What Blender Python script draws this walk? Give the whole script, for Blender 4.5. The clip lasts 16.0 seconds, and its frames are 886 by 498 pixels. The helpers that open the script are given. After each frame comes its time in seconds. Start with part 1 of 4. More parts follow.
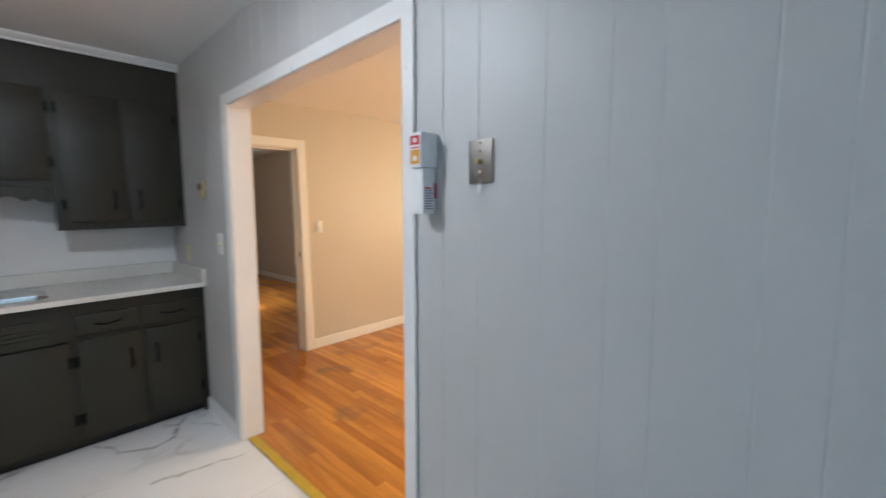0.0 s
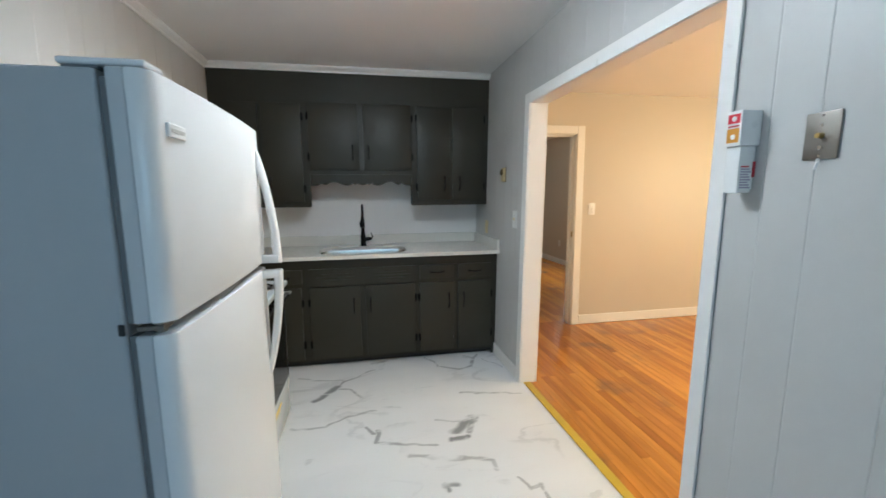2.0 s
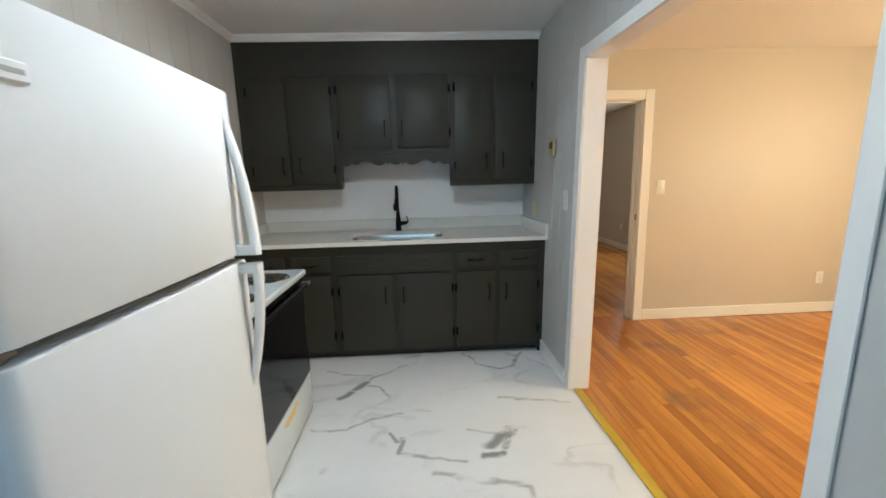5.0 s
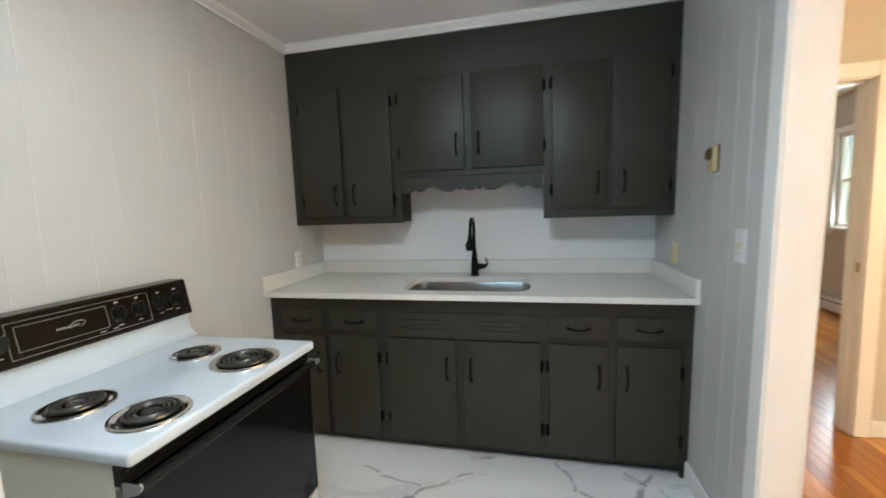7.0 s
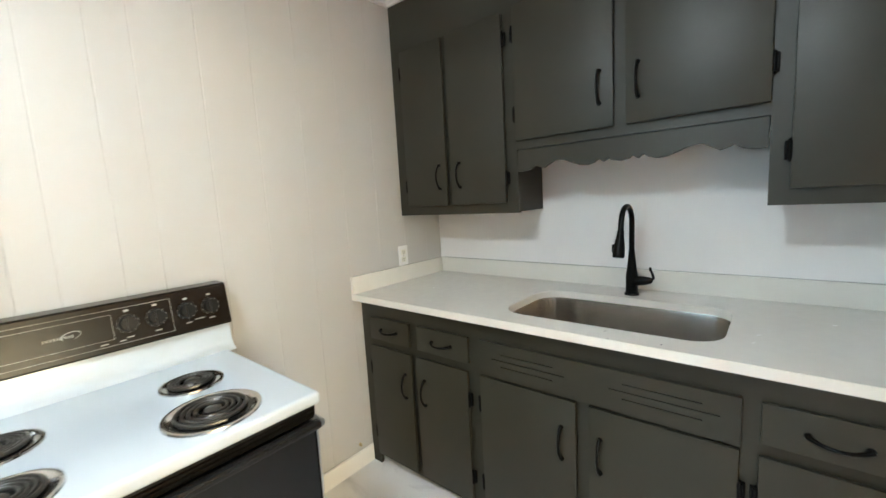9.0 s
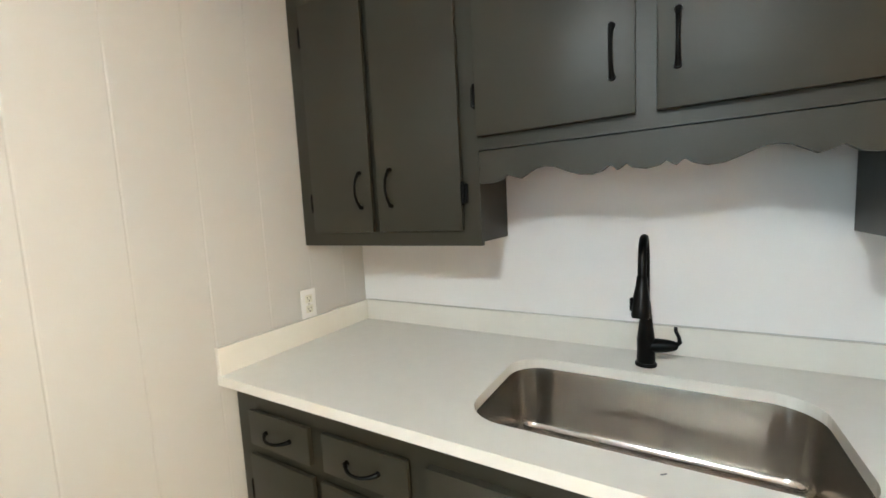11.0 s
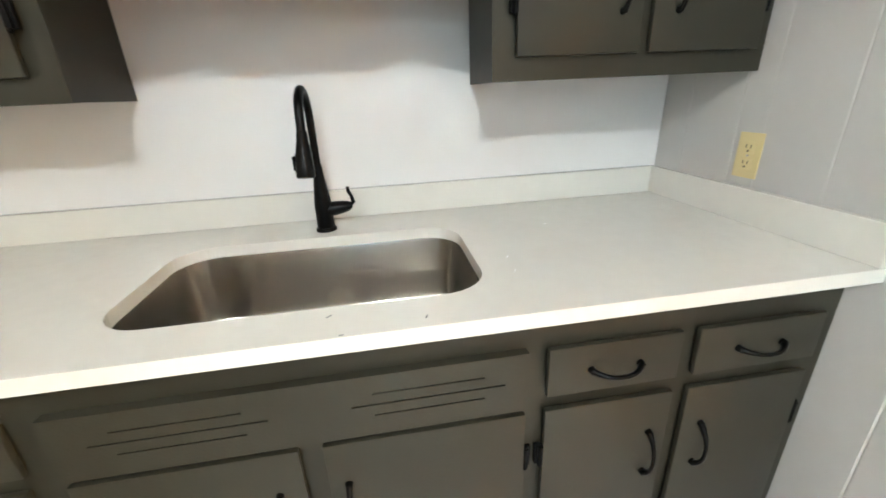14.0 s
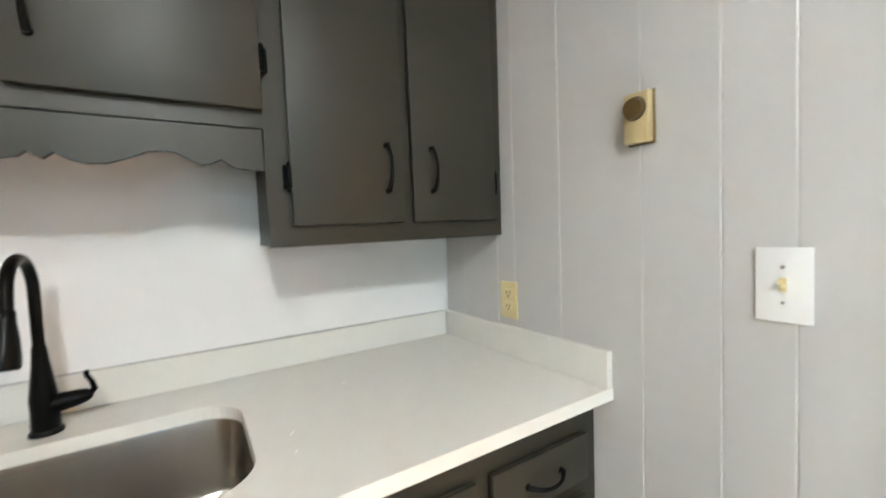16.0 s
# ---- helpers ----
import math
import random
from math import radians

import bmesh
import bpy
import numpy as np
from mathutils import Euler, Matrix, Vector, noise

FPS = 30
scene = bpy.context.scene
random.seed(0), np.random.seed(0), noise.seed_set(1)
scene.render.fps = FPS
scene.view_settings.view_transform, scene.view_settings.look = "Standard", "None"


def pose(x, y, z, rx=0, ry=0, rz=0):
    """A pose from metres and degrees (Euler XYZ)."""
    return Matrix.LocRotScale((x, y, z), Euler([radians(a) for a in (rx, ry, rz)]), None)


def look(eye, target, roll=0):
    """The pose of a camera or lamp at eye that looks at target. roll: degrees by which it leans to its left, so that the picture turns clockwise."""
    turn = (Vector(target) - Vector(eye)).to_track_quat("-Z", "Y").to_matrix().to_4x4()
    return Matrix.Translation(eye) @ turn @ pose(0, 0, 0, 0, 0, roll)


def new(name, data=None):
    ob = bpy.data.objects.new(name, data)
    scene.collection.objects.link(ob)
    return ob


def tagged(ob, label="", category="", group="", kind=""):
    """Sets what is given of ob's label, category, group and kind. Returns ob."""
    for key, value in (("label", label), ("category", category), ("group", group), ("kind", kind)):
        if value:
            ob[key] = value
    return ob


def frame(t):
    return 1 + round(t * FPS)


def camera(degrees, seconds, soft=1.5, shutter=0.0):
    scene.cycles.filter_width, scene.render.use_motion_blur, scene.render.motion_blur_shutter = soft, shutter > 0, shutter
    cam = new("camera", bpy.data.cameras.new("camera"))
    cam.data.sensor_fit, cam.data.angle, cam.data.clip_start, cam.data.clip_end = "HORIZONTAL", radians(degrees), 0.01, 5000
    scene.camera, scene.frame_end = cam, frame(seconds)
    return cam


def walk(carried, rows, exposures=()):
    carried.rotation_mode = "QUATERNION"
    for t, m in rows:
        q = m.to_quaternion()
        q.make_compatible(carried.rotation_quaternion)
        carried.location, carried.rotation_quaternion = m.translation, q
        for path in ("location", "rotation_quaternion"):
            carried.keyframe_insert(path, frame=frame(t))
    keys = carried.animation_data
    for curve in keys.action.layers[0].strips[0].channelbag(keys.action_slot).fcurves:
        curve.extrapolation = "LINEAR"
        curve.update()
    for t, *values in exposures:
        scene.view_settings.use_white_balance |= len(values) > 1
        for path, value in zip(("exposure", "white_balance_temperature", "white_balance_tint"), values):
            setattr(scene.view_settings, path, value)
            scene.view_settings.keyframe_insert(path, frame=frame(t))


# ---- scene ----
cam = camera(95.8, 16.0, shutter=0.4)
PATH = [
    (0, (1.451, -3.721, 1.402), (2.888, -2.346, 1.189), -0.8),
    (0.5, (1.315, -3.755, 1.403), (2.414, -2.096, 1.2), -0.5),
    (1, (1.245, -3.804, 1.398), (2.071, -1.995, 1.189), -0.2),
    (1.5, (1.208, -3.843, 1.39), (1.797, -1.944, 1.167), -0.4),
    (2, (1.197, -3.87, 1.386), (1.564, -1.924, 1.111), -0.5),
    (2.5, (1.256, -3.929, 1.382), (1.42, -1.972, 1.004), -1.0),
    (3, (1.294, -3.986, 1.36), (1.312, -2.049, 0.865), -1.7),
    (5.5, (1.432, -3.372, 1.356), (1.576, -1.39, 1.129), -0.9),
    (6, (1.504, -3.164, 1.387), (1.691, -1.175, 1.297), -0.2),
    (6.5, (1.506, -2.905, 1.4), (1.456, -0.907, 1.329), -1.0),
    (7, (1.549, -2.7, 1.371), (1.095, -0.763, 1.161), -2.1),
    (7.5, (1.65, -2.514, 1.366), (0.878, -0.702, 1.017), -2.8),
    (8, (1.725, -2.313, 1.363), (0.681, -0.643, 1.012), -4.1),
    (8.5, (1.682, -2.121, 1.377), (0.547, -0.498, 1.095), -3.7),
    (9, (1.622, -1.898, 1.361), (0.34, -0.383, 1.112), -3.3),
    (11.5, (1.193, -1.336, 1.396), (0.387, 0.48, 1.175), -3.1),
    (12, (1.207, -1.308, 1.366), (0.654, 0.587, 1.045), -3.5),
    (12.5, (1.232, -1.288, 1.354), (0.919, 0.636, 0.908), -3.8),
    (13, (1.27, -1.269, 1.333), (1.165, 0.645, 0.762), -3.9),
    (13.5, (1.303, -1.265, 1.302), (1.386, 0.618, 0.633), -3.5),
    (14, (1.325, -1.268, 1.267), (1.594, 0.576, 0.541), -2.7),
    (14.5, (1.357, -1.267, 1.235), (1.817, 0.557, 0.555), -1.8),
    (15, (1.387, -1.275, 1.246), (2.056, 0.541, 0.741), -1.5),
    (15.5, (1.416, -1.285, 1.272), (2.274, 0.494, 0.951), -1.9),
    (16, (1.442, -1.296, 1.308), (2.503, 0.397, 1.213), -2.6),
]
EXPOSURES = [(0, 0.98, 5790, 8), (1, 1.10, 5750, 4), (3, 1.18, 5720, 1), (5.5, 1.12, 5720, 0), (6.5, 1.30, 5700, 1), (7.5, 1.73, 5790, 1), (9, 2.06, 5900, 0),
             (11.5, 2.33, 6220, 2), (13, 2.52, 6270, 3), (14.5, 2.60, 6320, 3), (16, 2.48, 6330, 4)]
walk(cam, [(t, look(eye, target, roll)) for t, eye, target, roll in PATH], EXPOSURES)

# ---- world and large lights ----
W = 2.285          # kitchen width
CEIL = 2.412        # kitchen ceiling
LCEIL = 2.352       # living room ceiling
NORTH = -0.10      # living room far wall
EAST = 6.05        # living room window wall
BEAST = 4.88       # bedroom window wall
SOUTH = -5.2       # wall behind the walk
SUN = Vector((-1.1, -0.16, -1.0)).normalized()

world = bpy.data.worlds.new("sky")
scene.world = world
world.use_nodes = True
wn = world.node_tree
sky = wn.nodes.new("ShaderNodeTexSky")
sky.sky_type = "NISHITA"
sky.sun_disc = False
sky.sun_elevation = math.asin(-SUN.z)
sky.sun_rotation = math.atan2(-SUN.x, -SUN.y)
wn.links.new(sky.outputs[0], wn.nodes["Background"].inputs[0])
wn.nodes["Background"].inputs[1].default_value = 0.06


def lamp(name, kind, m, energy, colour, **kw):
    data = bpy.data.lights.new(name, kind)
    data.energy, data.color = energy, colour
    if kind == "SUN":
        data.angle = kw["angle"]
    if kind == "AREA":
        data.shape, data.size, data.size_y = "RECTANGLE", kw["size"], kw["size_y"]
    ob = new(name, data)
    ob.matrix_world = m
    return ob


lamp("sun", "SUN", look((0, 0, 0), SUN), 5.0, (1.0, 0.93, 0.82), angle=radians(0.5))
# daylight in the window openings
lamp("kitchen_window_light", "AREA", look((0.95, SOUTH + 0.02, 1.5), (0.95, 0, 1.3)), 3.9, (0.53, 0.78, 1.0), size=1.1, size_y=1.1)
lamp("living_window_light", "AREA", look((EAST - 0.02, -2.75, 1.55), (0, -2.75, 1.2)), 50, (1.0, 0.755, 0.43), size=2.9, size_y=1.05)
lamp("bedroom_window_light", "AREA", look((BEAST - 0.02, 2.45, 1.53), (0, 2.45, 1.2)), 9, (0.97, 0.95, 0.90), size=0.66, size_y=0.95)


# ---- materials ----
def material(name, colour, rough=0.5, metal=0.0, vary=0.05, scale=6.0, bump=0.05, fine=120.0, stretch=(1, 1, 1), spec=0.5, coat=0.0):
    """A painted or plain surface with broad stains, fine grain and a little relief."""
    m = bpy.data.materials.new(name)
    m.use_nodes = True
    n, k = m.node_tree.nodes, m.node_tree.links.new
    b = n["Principled BSDF"]
    b.inputs["Metallic"].default_value = metal
    b.inputs["Specular IOR Level"].default_value = spec
    b.inputs["Coat Weight"].default_value = coat
    co = n.new("ShaderNodeTexCoord")
    mp = n.new("ShaderNodeMapping")
    mp.inputs["Scale"].default_value = stretch
    k(co.outputs["Object"], mp.inputs[0])
    a, f = n.new("ShaderNodeTexNoise"), n.new("ShaderNodeTexNoise")
    a.inputs["Scale"].default_value, f.inputs["Scale"].default_value = scale, fine
    a.inputs["Detail"].default_value, f.inputs["Detail"].default_value = 4, 2
    for t in (a, f):
        k(mp.outputs[0], t.inputs["Vector"])
    mix = n.new("ShaderNodeMix")
    mix.data_type = "RGBA"
    c = Vector(colour)
    mix.inputs[6].default_value = (*(c * (1 - vary)), 1)
    mix.inputs[7].default_value = (*[min(1, v) for v in c * (1 + vary)], 1)
    add = n.new("ShaderNodeMath")
    add.operation = "MULTIPLY_ADD"
    add.inputs[1].default_value, add.inputs[2].default_value = 0.25, 0.0
    k(f.outputs[0], add.inputs[0])
    sm = n.new("ShaderNodeMath")
    sm.operation = "MULTIPLY_ADD"
    sm.inputs[1].default_value = 0.75
    k(a.outputs[0], sm.inputs[0]), k(add.outputs[0], sm.inputs[2])
    k(sm.outputs[0], mix.inputs[0]), k(mix.outputs[2], b.inputs["Base Color"])
    mr = n.new("ShaderNodeMapRange")
    mr.inputs[3].default_value, mr.inputs[4].default_value = max(0.02, rough - 0.07), min(1, rough + 0.07)
    k(a.outputs[0], mr.inputs[0]), k(mr.outputs[0], b.inputs["Roughness"])
    bp = n.new("ShaderNodeBump")
    bp.inputs["Strength"].default_value, bp.inputs["Distance"].default_value = bump, 0.002
    k(f.outputs[0], bp.inputs["Height"]), k(bp.outputs[0], b.inputs["Normal"])
    return m


# larger veins of the vinyl print: from x, y to x, y, half width, depth of grey
VEINS_NEAR = [
    (1.88, -2.17, 1.92, -2.25, 0.014, 0.5), (1.92, -2.25, 1.97, -2.25, 0.022, 0.6), (1.97, -2.25, 1.98, -2.36, 0.014, 0.5), (1.98, -2.36, 2.11, -2.39, 0.018, 0.5),
    (1.83, -2.51, 1.84, -2.56, 0.020, 0.5), (1.84, -2.56, 1.95, -2.59, 0.024, 0.5), (1.95, -2.59, 2.07, -2.60, 0.016, 0.4), (0.76, -2.17, 0.84, -2.21, 0.022, 0.55),
    (0.84, -2.21, 0.93, -2.25, 0.022, 0.55), (0.93, -2.25, 1.19, -2.23, 0.010, 0.3), (0.93, -2.47, 0.95, -2.55, 0.012, 0.4), (0.95, -2.55, 1.08, -2.63, 0.014, 0.45),
    (1.08, -2.63, 1.20, -2.67, 0.020, 0.5), (1.58, -2.53, 1.71, -2.53, 0.016, 0.4), (1.53, -2.165, 1.535, -2.20, 0.022, 0.7), (1.52, -2.17, 1.58, -2.165, 0.024, 0.7),
]
VEINS_MIDDLE = [
    (1.62, -1.81, 1.72, -1.80, 0.032, 0.85), (1.66, -1.74, 1.80, -1.62, 0.050, 0.8), (1.74, -1.76, 1.82, -1.62, 0.032, 0.75), (1.57, -1.60, 1.72, -1.64, 0.012, 0.4),
    (1.15, -1.59, 1.19, -1.67, 0.018, 0.65), (1.21, -1.63, 1.22, -1.76, 0.018, 0.65), (1.22, -1.76, 1.35, -1.80, 0.016, 0.6), (1.35, -1.80, 1.54, -1.83, 0.015, 0.5),
    (1.38, -1.90, 1.49, -1.94, 0.022, 0.5), (1.49, -1.94, 1.66, -1.97, 0.026, 0.55), (1.66, -1.97, 1.80, -2.02, 0.022, 0.5), (1.80, -2.02, 1.81, -2.10, 0.018, 0.4),
    (1.80, -1.29, 1.93, -1.32, 0.020, 0.5), (1.93, -1.32, 2.06, -1.355, 0.018, 0.5), (2.06, -1.355, 2.20, -1.38, 0.012, 0.35),
]
VEINS_LEFT = [
    (0.71, -1.53, 0.90, -1.53, 0.016, 0.5), (0.90, -1.53, 1.04, -1.45, 0.018, 0.55), (1.04, -1.45, 1.21, -1.41, 0.018, 0.5), (0.81, -1.20, 0.88, -1.12, 0.034, 0.8),
    (0.88, -1.12, 0.94, -1.03, 0.038, 0.8), (0.94, -1.03, 1.00, -0.95, 0.018, 0.6), (1.00, -0.95, 1.21, -0.80, 0.014, 0.5), (0.96, -1.07, 1.05, -1.10, 0.014, 0.5),
    (1.05, -1.10, 1.12, -1.22, 0.016, 0.55), (0.63, -0.85, 0.80, -0.89, 0.016, 0.5), (0.80, -0.89, 0.98, -0.93, 0.013, 0.5), (1.20, -0.67, 1.31, -0.65, 0.026, 0.5),
]
VEINS_FAR = [
    (1.64, -0.64, 1.70, -0.74, 0.014, 0.5), (1.70, -0.74, 1.71, -0.84, 0.014, 0.5), (1.74, -0.84, 1.86, -0.93, 0.018, 0.55), (1.86, -0.93, 1.98, -0.87, 0.018, 0.6),
    (1.98, -0.87, 2.04, -0.74, 0.022, 0.7), (2.04, -0.74, 2.10, -0.66, 0.016, 0.5), (2.04, -0.74, 1.97, -0.66, 0.014, 0.5), (2.10, -0.76, 2.22, -0.95, 0.010, 0.4),
]
VEINS = VEINS_NEAR + VEINS_MIDDLE + VEINS_LEFT + VEINS_FAR


def marble_material():
    m = bpy.data.materials.new("marble_vinyl")
    m.use_nodes = True
    n, k = m.node_tree.nodes, m.node_tree.links.new
    b = n["Principled BSDF"]
    co = n.new("ShaderNodeTexCoord")
    mp = n.new("ShaderNodeMapping")
    mp.inputs["Rotation"].default_value = (0, 0, 0.5)
    mp.inputs["Scale"].default_value = (0.75, 1.7, 1)
    k(co.outputs["Object"], mp.inputs[0])

    def noise_of(scale, detail, dist=0.0):
        t = n.new("ShaderNodeTexNoise")
        t.inputs["Scale"].default_value, t.inputs["Detail"].default_value, t.inputs["Distortion"].default_value = scale, detail, dist
        k(mp.outputs[0], t.inputs["Vector"])
        return t.outputs[0]

    def ramp(src, lo, hi):
        r = n.new("ShaderNodeMapRange")
        r.interpolation_type = "SMOOTHSTEP"
        r.inputs[1].default_value, r.inputs[2].default_value = lo, hi
        k(src, r.inputs[0])
        return r.outputs[0]

    def math_of(op, x, y):
        t = n.new("ShaderNodeMath")
        t.operation = op
        for i, v in enumerate((x, y)):
            if v is None:
                continue
            if isinstance(v, float):
                t.inputs[i].default_value = v
            else:
                k(v, t.inputs[i])
        return t.outputs[0]

    v1 = math_of("ABSOLUTE", math_of("SUBTRACT", noise_of(0.95, 6, 0.6), 0.5), None)
    vein = math_of("SUBTRACT", 1.0, ramp(v1, 0.0, 0.018))
    vein = math_of("MULTIPLY", vein, ramp(noise_of(1.9, 3), 0.50, 0.62))
    v2 = math_of("ABSOLUTE", math_of("SUBTRACT", noise_of(2.6, 5, 0.9), 0.47), None)
    hair = math_of("MULTIPLY", math_of("SUBTRACT", 1.0, ramp(v2, 0.0, 0.008)), ramp(noise_of(1.4, 2), 0.52, 0.66))
    patch = math_of("MULTIPLY", ramp(v1, 0.07, 0.0), ramp(noise_of(3.1, 6, 1.2), 0.585, 0.64))
    dark = math_of("MAXIMUM", math_of("MULTIPLY", vein, 0.6), math_of("MAXIMUM", math_of("MULTIPLY", hair, 0.32), math_of("MULTIPLY", patch, 0.7)))
    cloud = math_of("MULTIPLY", ramp(noise_of(0.9, 5), 0.4, 0.75), 0.12)
    warp = n.new("ShaderNodeTexNoise")
    warp.inputs["Scale"].default_value, warp.inputs["Detail"].default_value = 7.0, 5
    k(co.outputs["Object"], warp.inputs["Vector"])
    cen = n.new("ShaderNodeVectorMath")
    cen.operation = "SUBTRACT"
    cen.inputs[1].default_value = (0.5, 0.5, 0.5)
    k(warp.outputs["Color"], cen.inputs[0])
    sca = n.new("ShaderNodeVectorMath")
    sca.operation = "SCALE"
    sca.inputs["Scale"].default_value = 0.085
    k(cen.outputs[0], sca.inputs[0])
    flat = n.new("ShaderNodeVectorMath")
    flat.operation = "MULTIPLY_ADD"
    flat.inputs[1].default_value = (1, 1, 0)
    k(sca.outputs[0], flat.inputs[0])
    onto = n.new("ShaderNodeVectorMath")
    onto.operation = "MULTIPLY"
    onto.inputs[1].default_value = (1, 1, 0)
    k(co.outputs["Object"], onto.inputs[0]), k(onto.outputs[0], flat.inputs[2])
    rag = ramp(noise_of(9.0, 5, 0.8), 0.28, 0.52)
    big = None
    for x0, y0, x1, y1, wide, deep in VEINS:
        a, d = Vector((x0, y0, 0)), Vector((x1 - x0, y1 - y0, 0))
        sub = n.new("ShaderNodeVectorMath")
        sub.operation = "SUBTRACT"
        sub.inputs[1].default_value = a
        k(flat.outputs[0], sub.inputs[0])
        dot = n.new("ShaderNodeVectorMath")
        dot.operation = "DOT_PRODUCT"
        dot.inputs[1].default_value = d / d.length_squared
        k(sub.outputs[0], dot.inputs[0])
        cl = n.new("ShaderNodeClamp")
        k(dot.outputs["Value"], cl.inputs[0])
        al = n.new("ShaderNodeVectorMath")
        al.operation = "SCALE"
        al.inputs[0].default_value = d
        k(cl.outputs[0], al.inputs["Scale"])
        gap = n.new("ShaderNodeVectorMath")
        gap.operation = "DISTANCE"
        k(sub.outputs[0], gap.inputs[0]), k(al.outputs[0], gap.inputs[1])
        one = math_of("MULTIPLY", ramp(gap.outputs["Value"], wide, wide * 0.2), deep)
        big = one if big is None else math_of("MAXIMUM", big, one)
    dark = math_of("MAXIMUM", math_of("MULTIPLY", dark, 0.30), math_of("MULTIPLY", big, rag))
    tot = math_of("ADD", dark, cloud)
    mix = n.new("ShaderNodeMix")
    mix.data_type = "RGBA"
    mix.inputs[6].default_value, mix.inputs[7].default_value = (0.80, 0.80, 0.80, 1), (0.15, 0.152, 0.158, 1)
    k(tot, mix.inputs[0]), k(mix.outputs[2], b.inputs["Base Color"])
    b.inputs["Roughness"].default_value = 0.34
    bp = n.new("ShaderNodeBump")
    bp.inputs["Strength"].default_value, bp.inputs["Distance"].default_value = 0.06, 0.002
    k(noise_of(90, 2), bp.inputs["Height"]), k(bp.outputs[0], b.inputs["Normal"])
    return m


def wood_material(name, per_object):
    m = bpy.data.materials.new(name)
    m.use_nodes = True
    n, k = m.node_tree.nodes, m.node_tree.links.new
    b = n["Principled BSDF"]
    co = n.new("ShaderNodeTexCoord")
    if per_object:
        rnd = n.new("ShaderNodeObjectInfo").outputs["Random"]
        vec = co.outputs["Object"]
    else:
        rnd = n.new("ShaderNodeNewGeometry").outputs["Random Per Island"]
        vec = co.outputs["Object"]
    off = n.new("ShaderNodeCombineXYZ")
    mul = n.new("ShaderNodeMath")
    mul.operation = "MULTIPLY"
    mul.inputs[1].default_value = 37.0
    k(rnd, mul.inputs[0]), k(mul.outputs[0], off.inputs[0]), k(mul.outputs[0], off.inputs[1])
    addv = n.new("ShaderNodeVectorMath")
    k(vec, addv.inputs[0]), k(off.outputs[0], addv.inputs[1])
    mp = n.new("ShaderNodeMapping")
    mp.inputs["Scale"].default_value = (15, 1.2, 15)
    k(addv.outputs[0], mp.inputs[0])
    g = n.new("ShaderNodeTexNoise")
    g.inputs["Scale"].default_value, g.inputs["Detail"].default_value, g.inputs["Distortion"].default_value = 1.6, 6, 0.6
    k(mp.outputs[0], g.inputs["Vector"])
    tone = n.new("ShaderNodeValToRGB")
    e = tone.color_ramp.elements
    e[0].position, e[0].color = 0.0, (0.37, 0.130, 0.016, 1)
    e[1].position, e[1].color = 1.0, (0.61, 0.250, 0.034, 1)
    x = e.new(0.5)
    x.color = (0.52, 0.198, 0.026, 1)
    k(rnd, tone.inputs[0])
    grain = n.new("ShaderNodeMapRange")
    grain.inputs[1].default_value, grain.inputs[2].default_value = 0.35, 0.7
    grain.inputs[3].default_value, grain.inputs[4].default_value = 0.76, 1.10
    k(g.outputs[0], grain.inputs[0])
    sc = n.new("ShaderNodeVectorMath")
    sc.operation = "SCALE"
    k(tone.outputs[0], sc.inputs[0]), k(grain.outputs[0], sc.inputs["Scale"])
    # worn, darker stains that cross the boards
    geo = n.new("ShaderNodeNewGeometry")
    st = n.new("ShaderNodeTexNoise")
    st.inputs["Scale"].default_value, st.inputs["Detail"].default_value = 1.7, 6
    k(geo.outputs["Position"], st.inputs["Vector"])
    sr = n.new("ShaderNodeMapRange")
    sr.inputs[1].default_value, sr.inputs[2].default_value = 0.585, 0.68
    sr.inputs[3].default_value, sr.inputs[4].default_value = 0.0, 0.72
    k(st.outputs[0], sr.inputs[0])
    mix = n.new("ShaderNodeMix")
    mix.data_type = "RGBA"
    mix.inputs[7].default_value = (0.14, 0.085, 0.04, 1)
    k(sr.outputs[0], mix.inputs[0]), k(sc.outputs[0], mix.inputs[6]), k(mix.outputs[2], b.inputs["Base Color"])
    b.inputs["Roughness"].default_value = 0.24
    bp = n.new("ShaderNodeBump")
    bp.inputs["Strength"].default_value, bp.inputs["Distance"].default_value = 0.08, 0.001
    k(g.outputs[0], bp.inputs["Height"]), k(bp.outputs[0], b.inputs["Normal"])
    return m


def glow_material(name, colour, strength):
    m = bpy.data.materials.new(name)
    m.use_nodes = True
    b = m.node_tree.nodes["Principled BSDF"]
    b.inputs["Base Color"].default_value = (0.9, 0.9, 0.88, 1)
    b.inputs["Emission Color"].default_value = (*colour, 1)
    b.inputs["Emission Strength"].default_value = strength
    return m


def glass_material():
    m = bpy.data.materials.new("window_glass")
    m.use_nodes = True
    b = m.node_tree.nodes["Principled BSDF"]
    b.inputs["Transmission Weight"].default_value, b.inputs["Roughness"].default_value, b.inputs["IOR"].default_value = 1.0, 0.0, 1.45
    return m


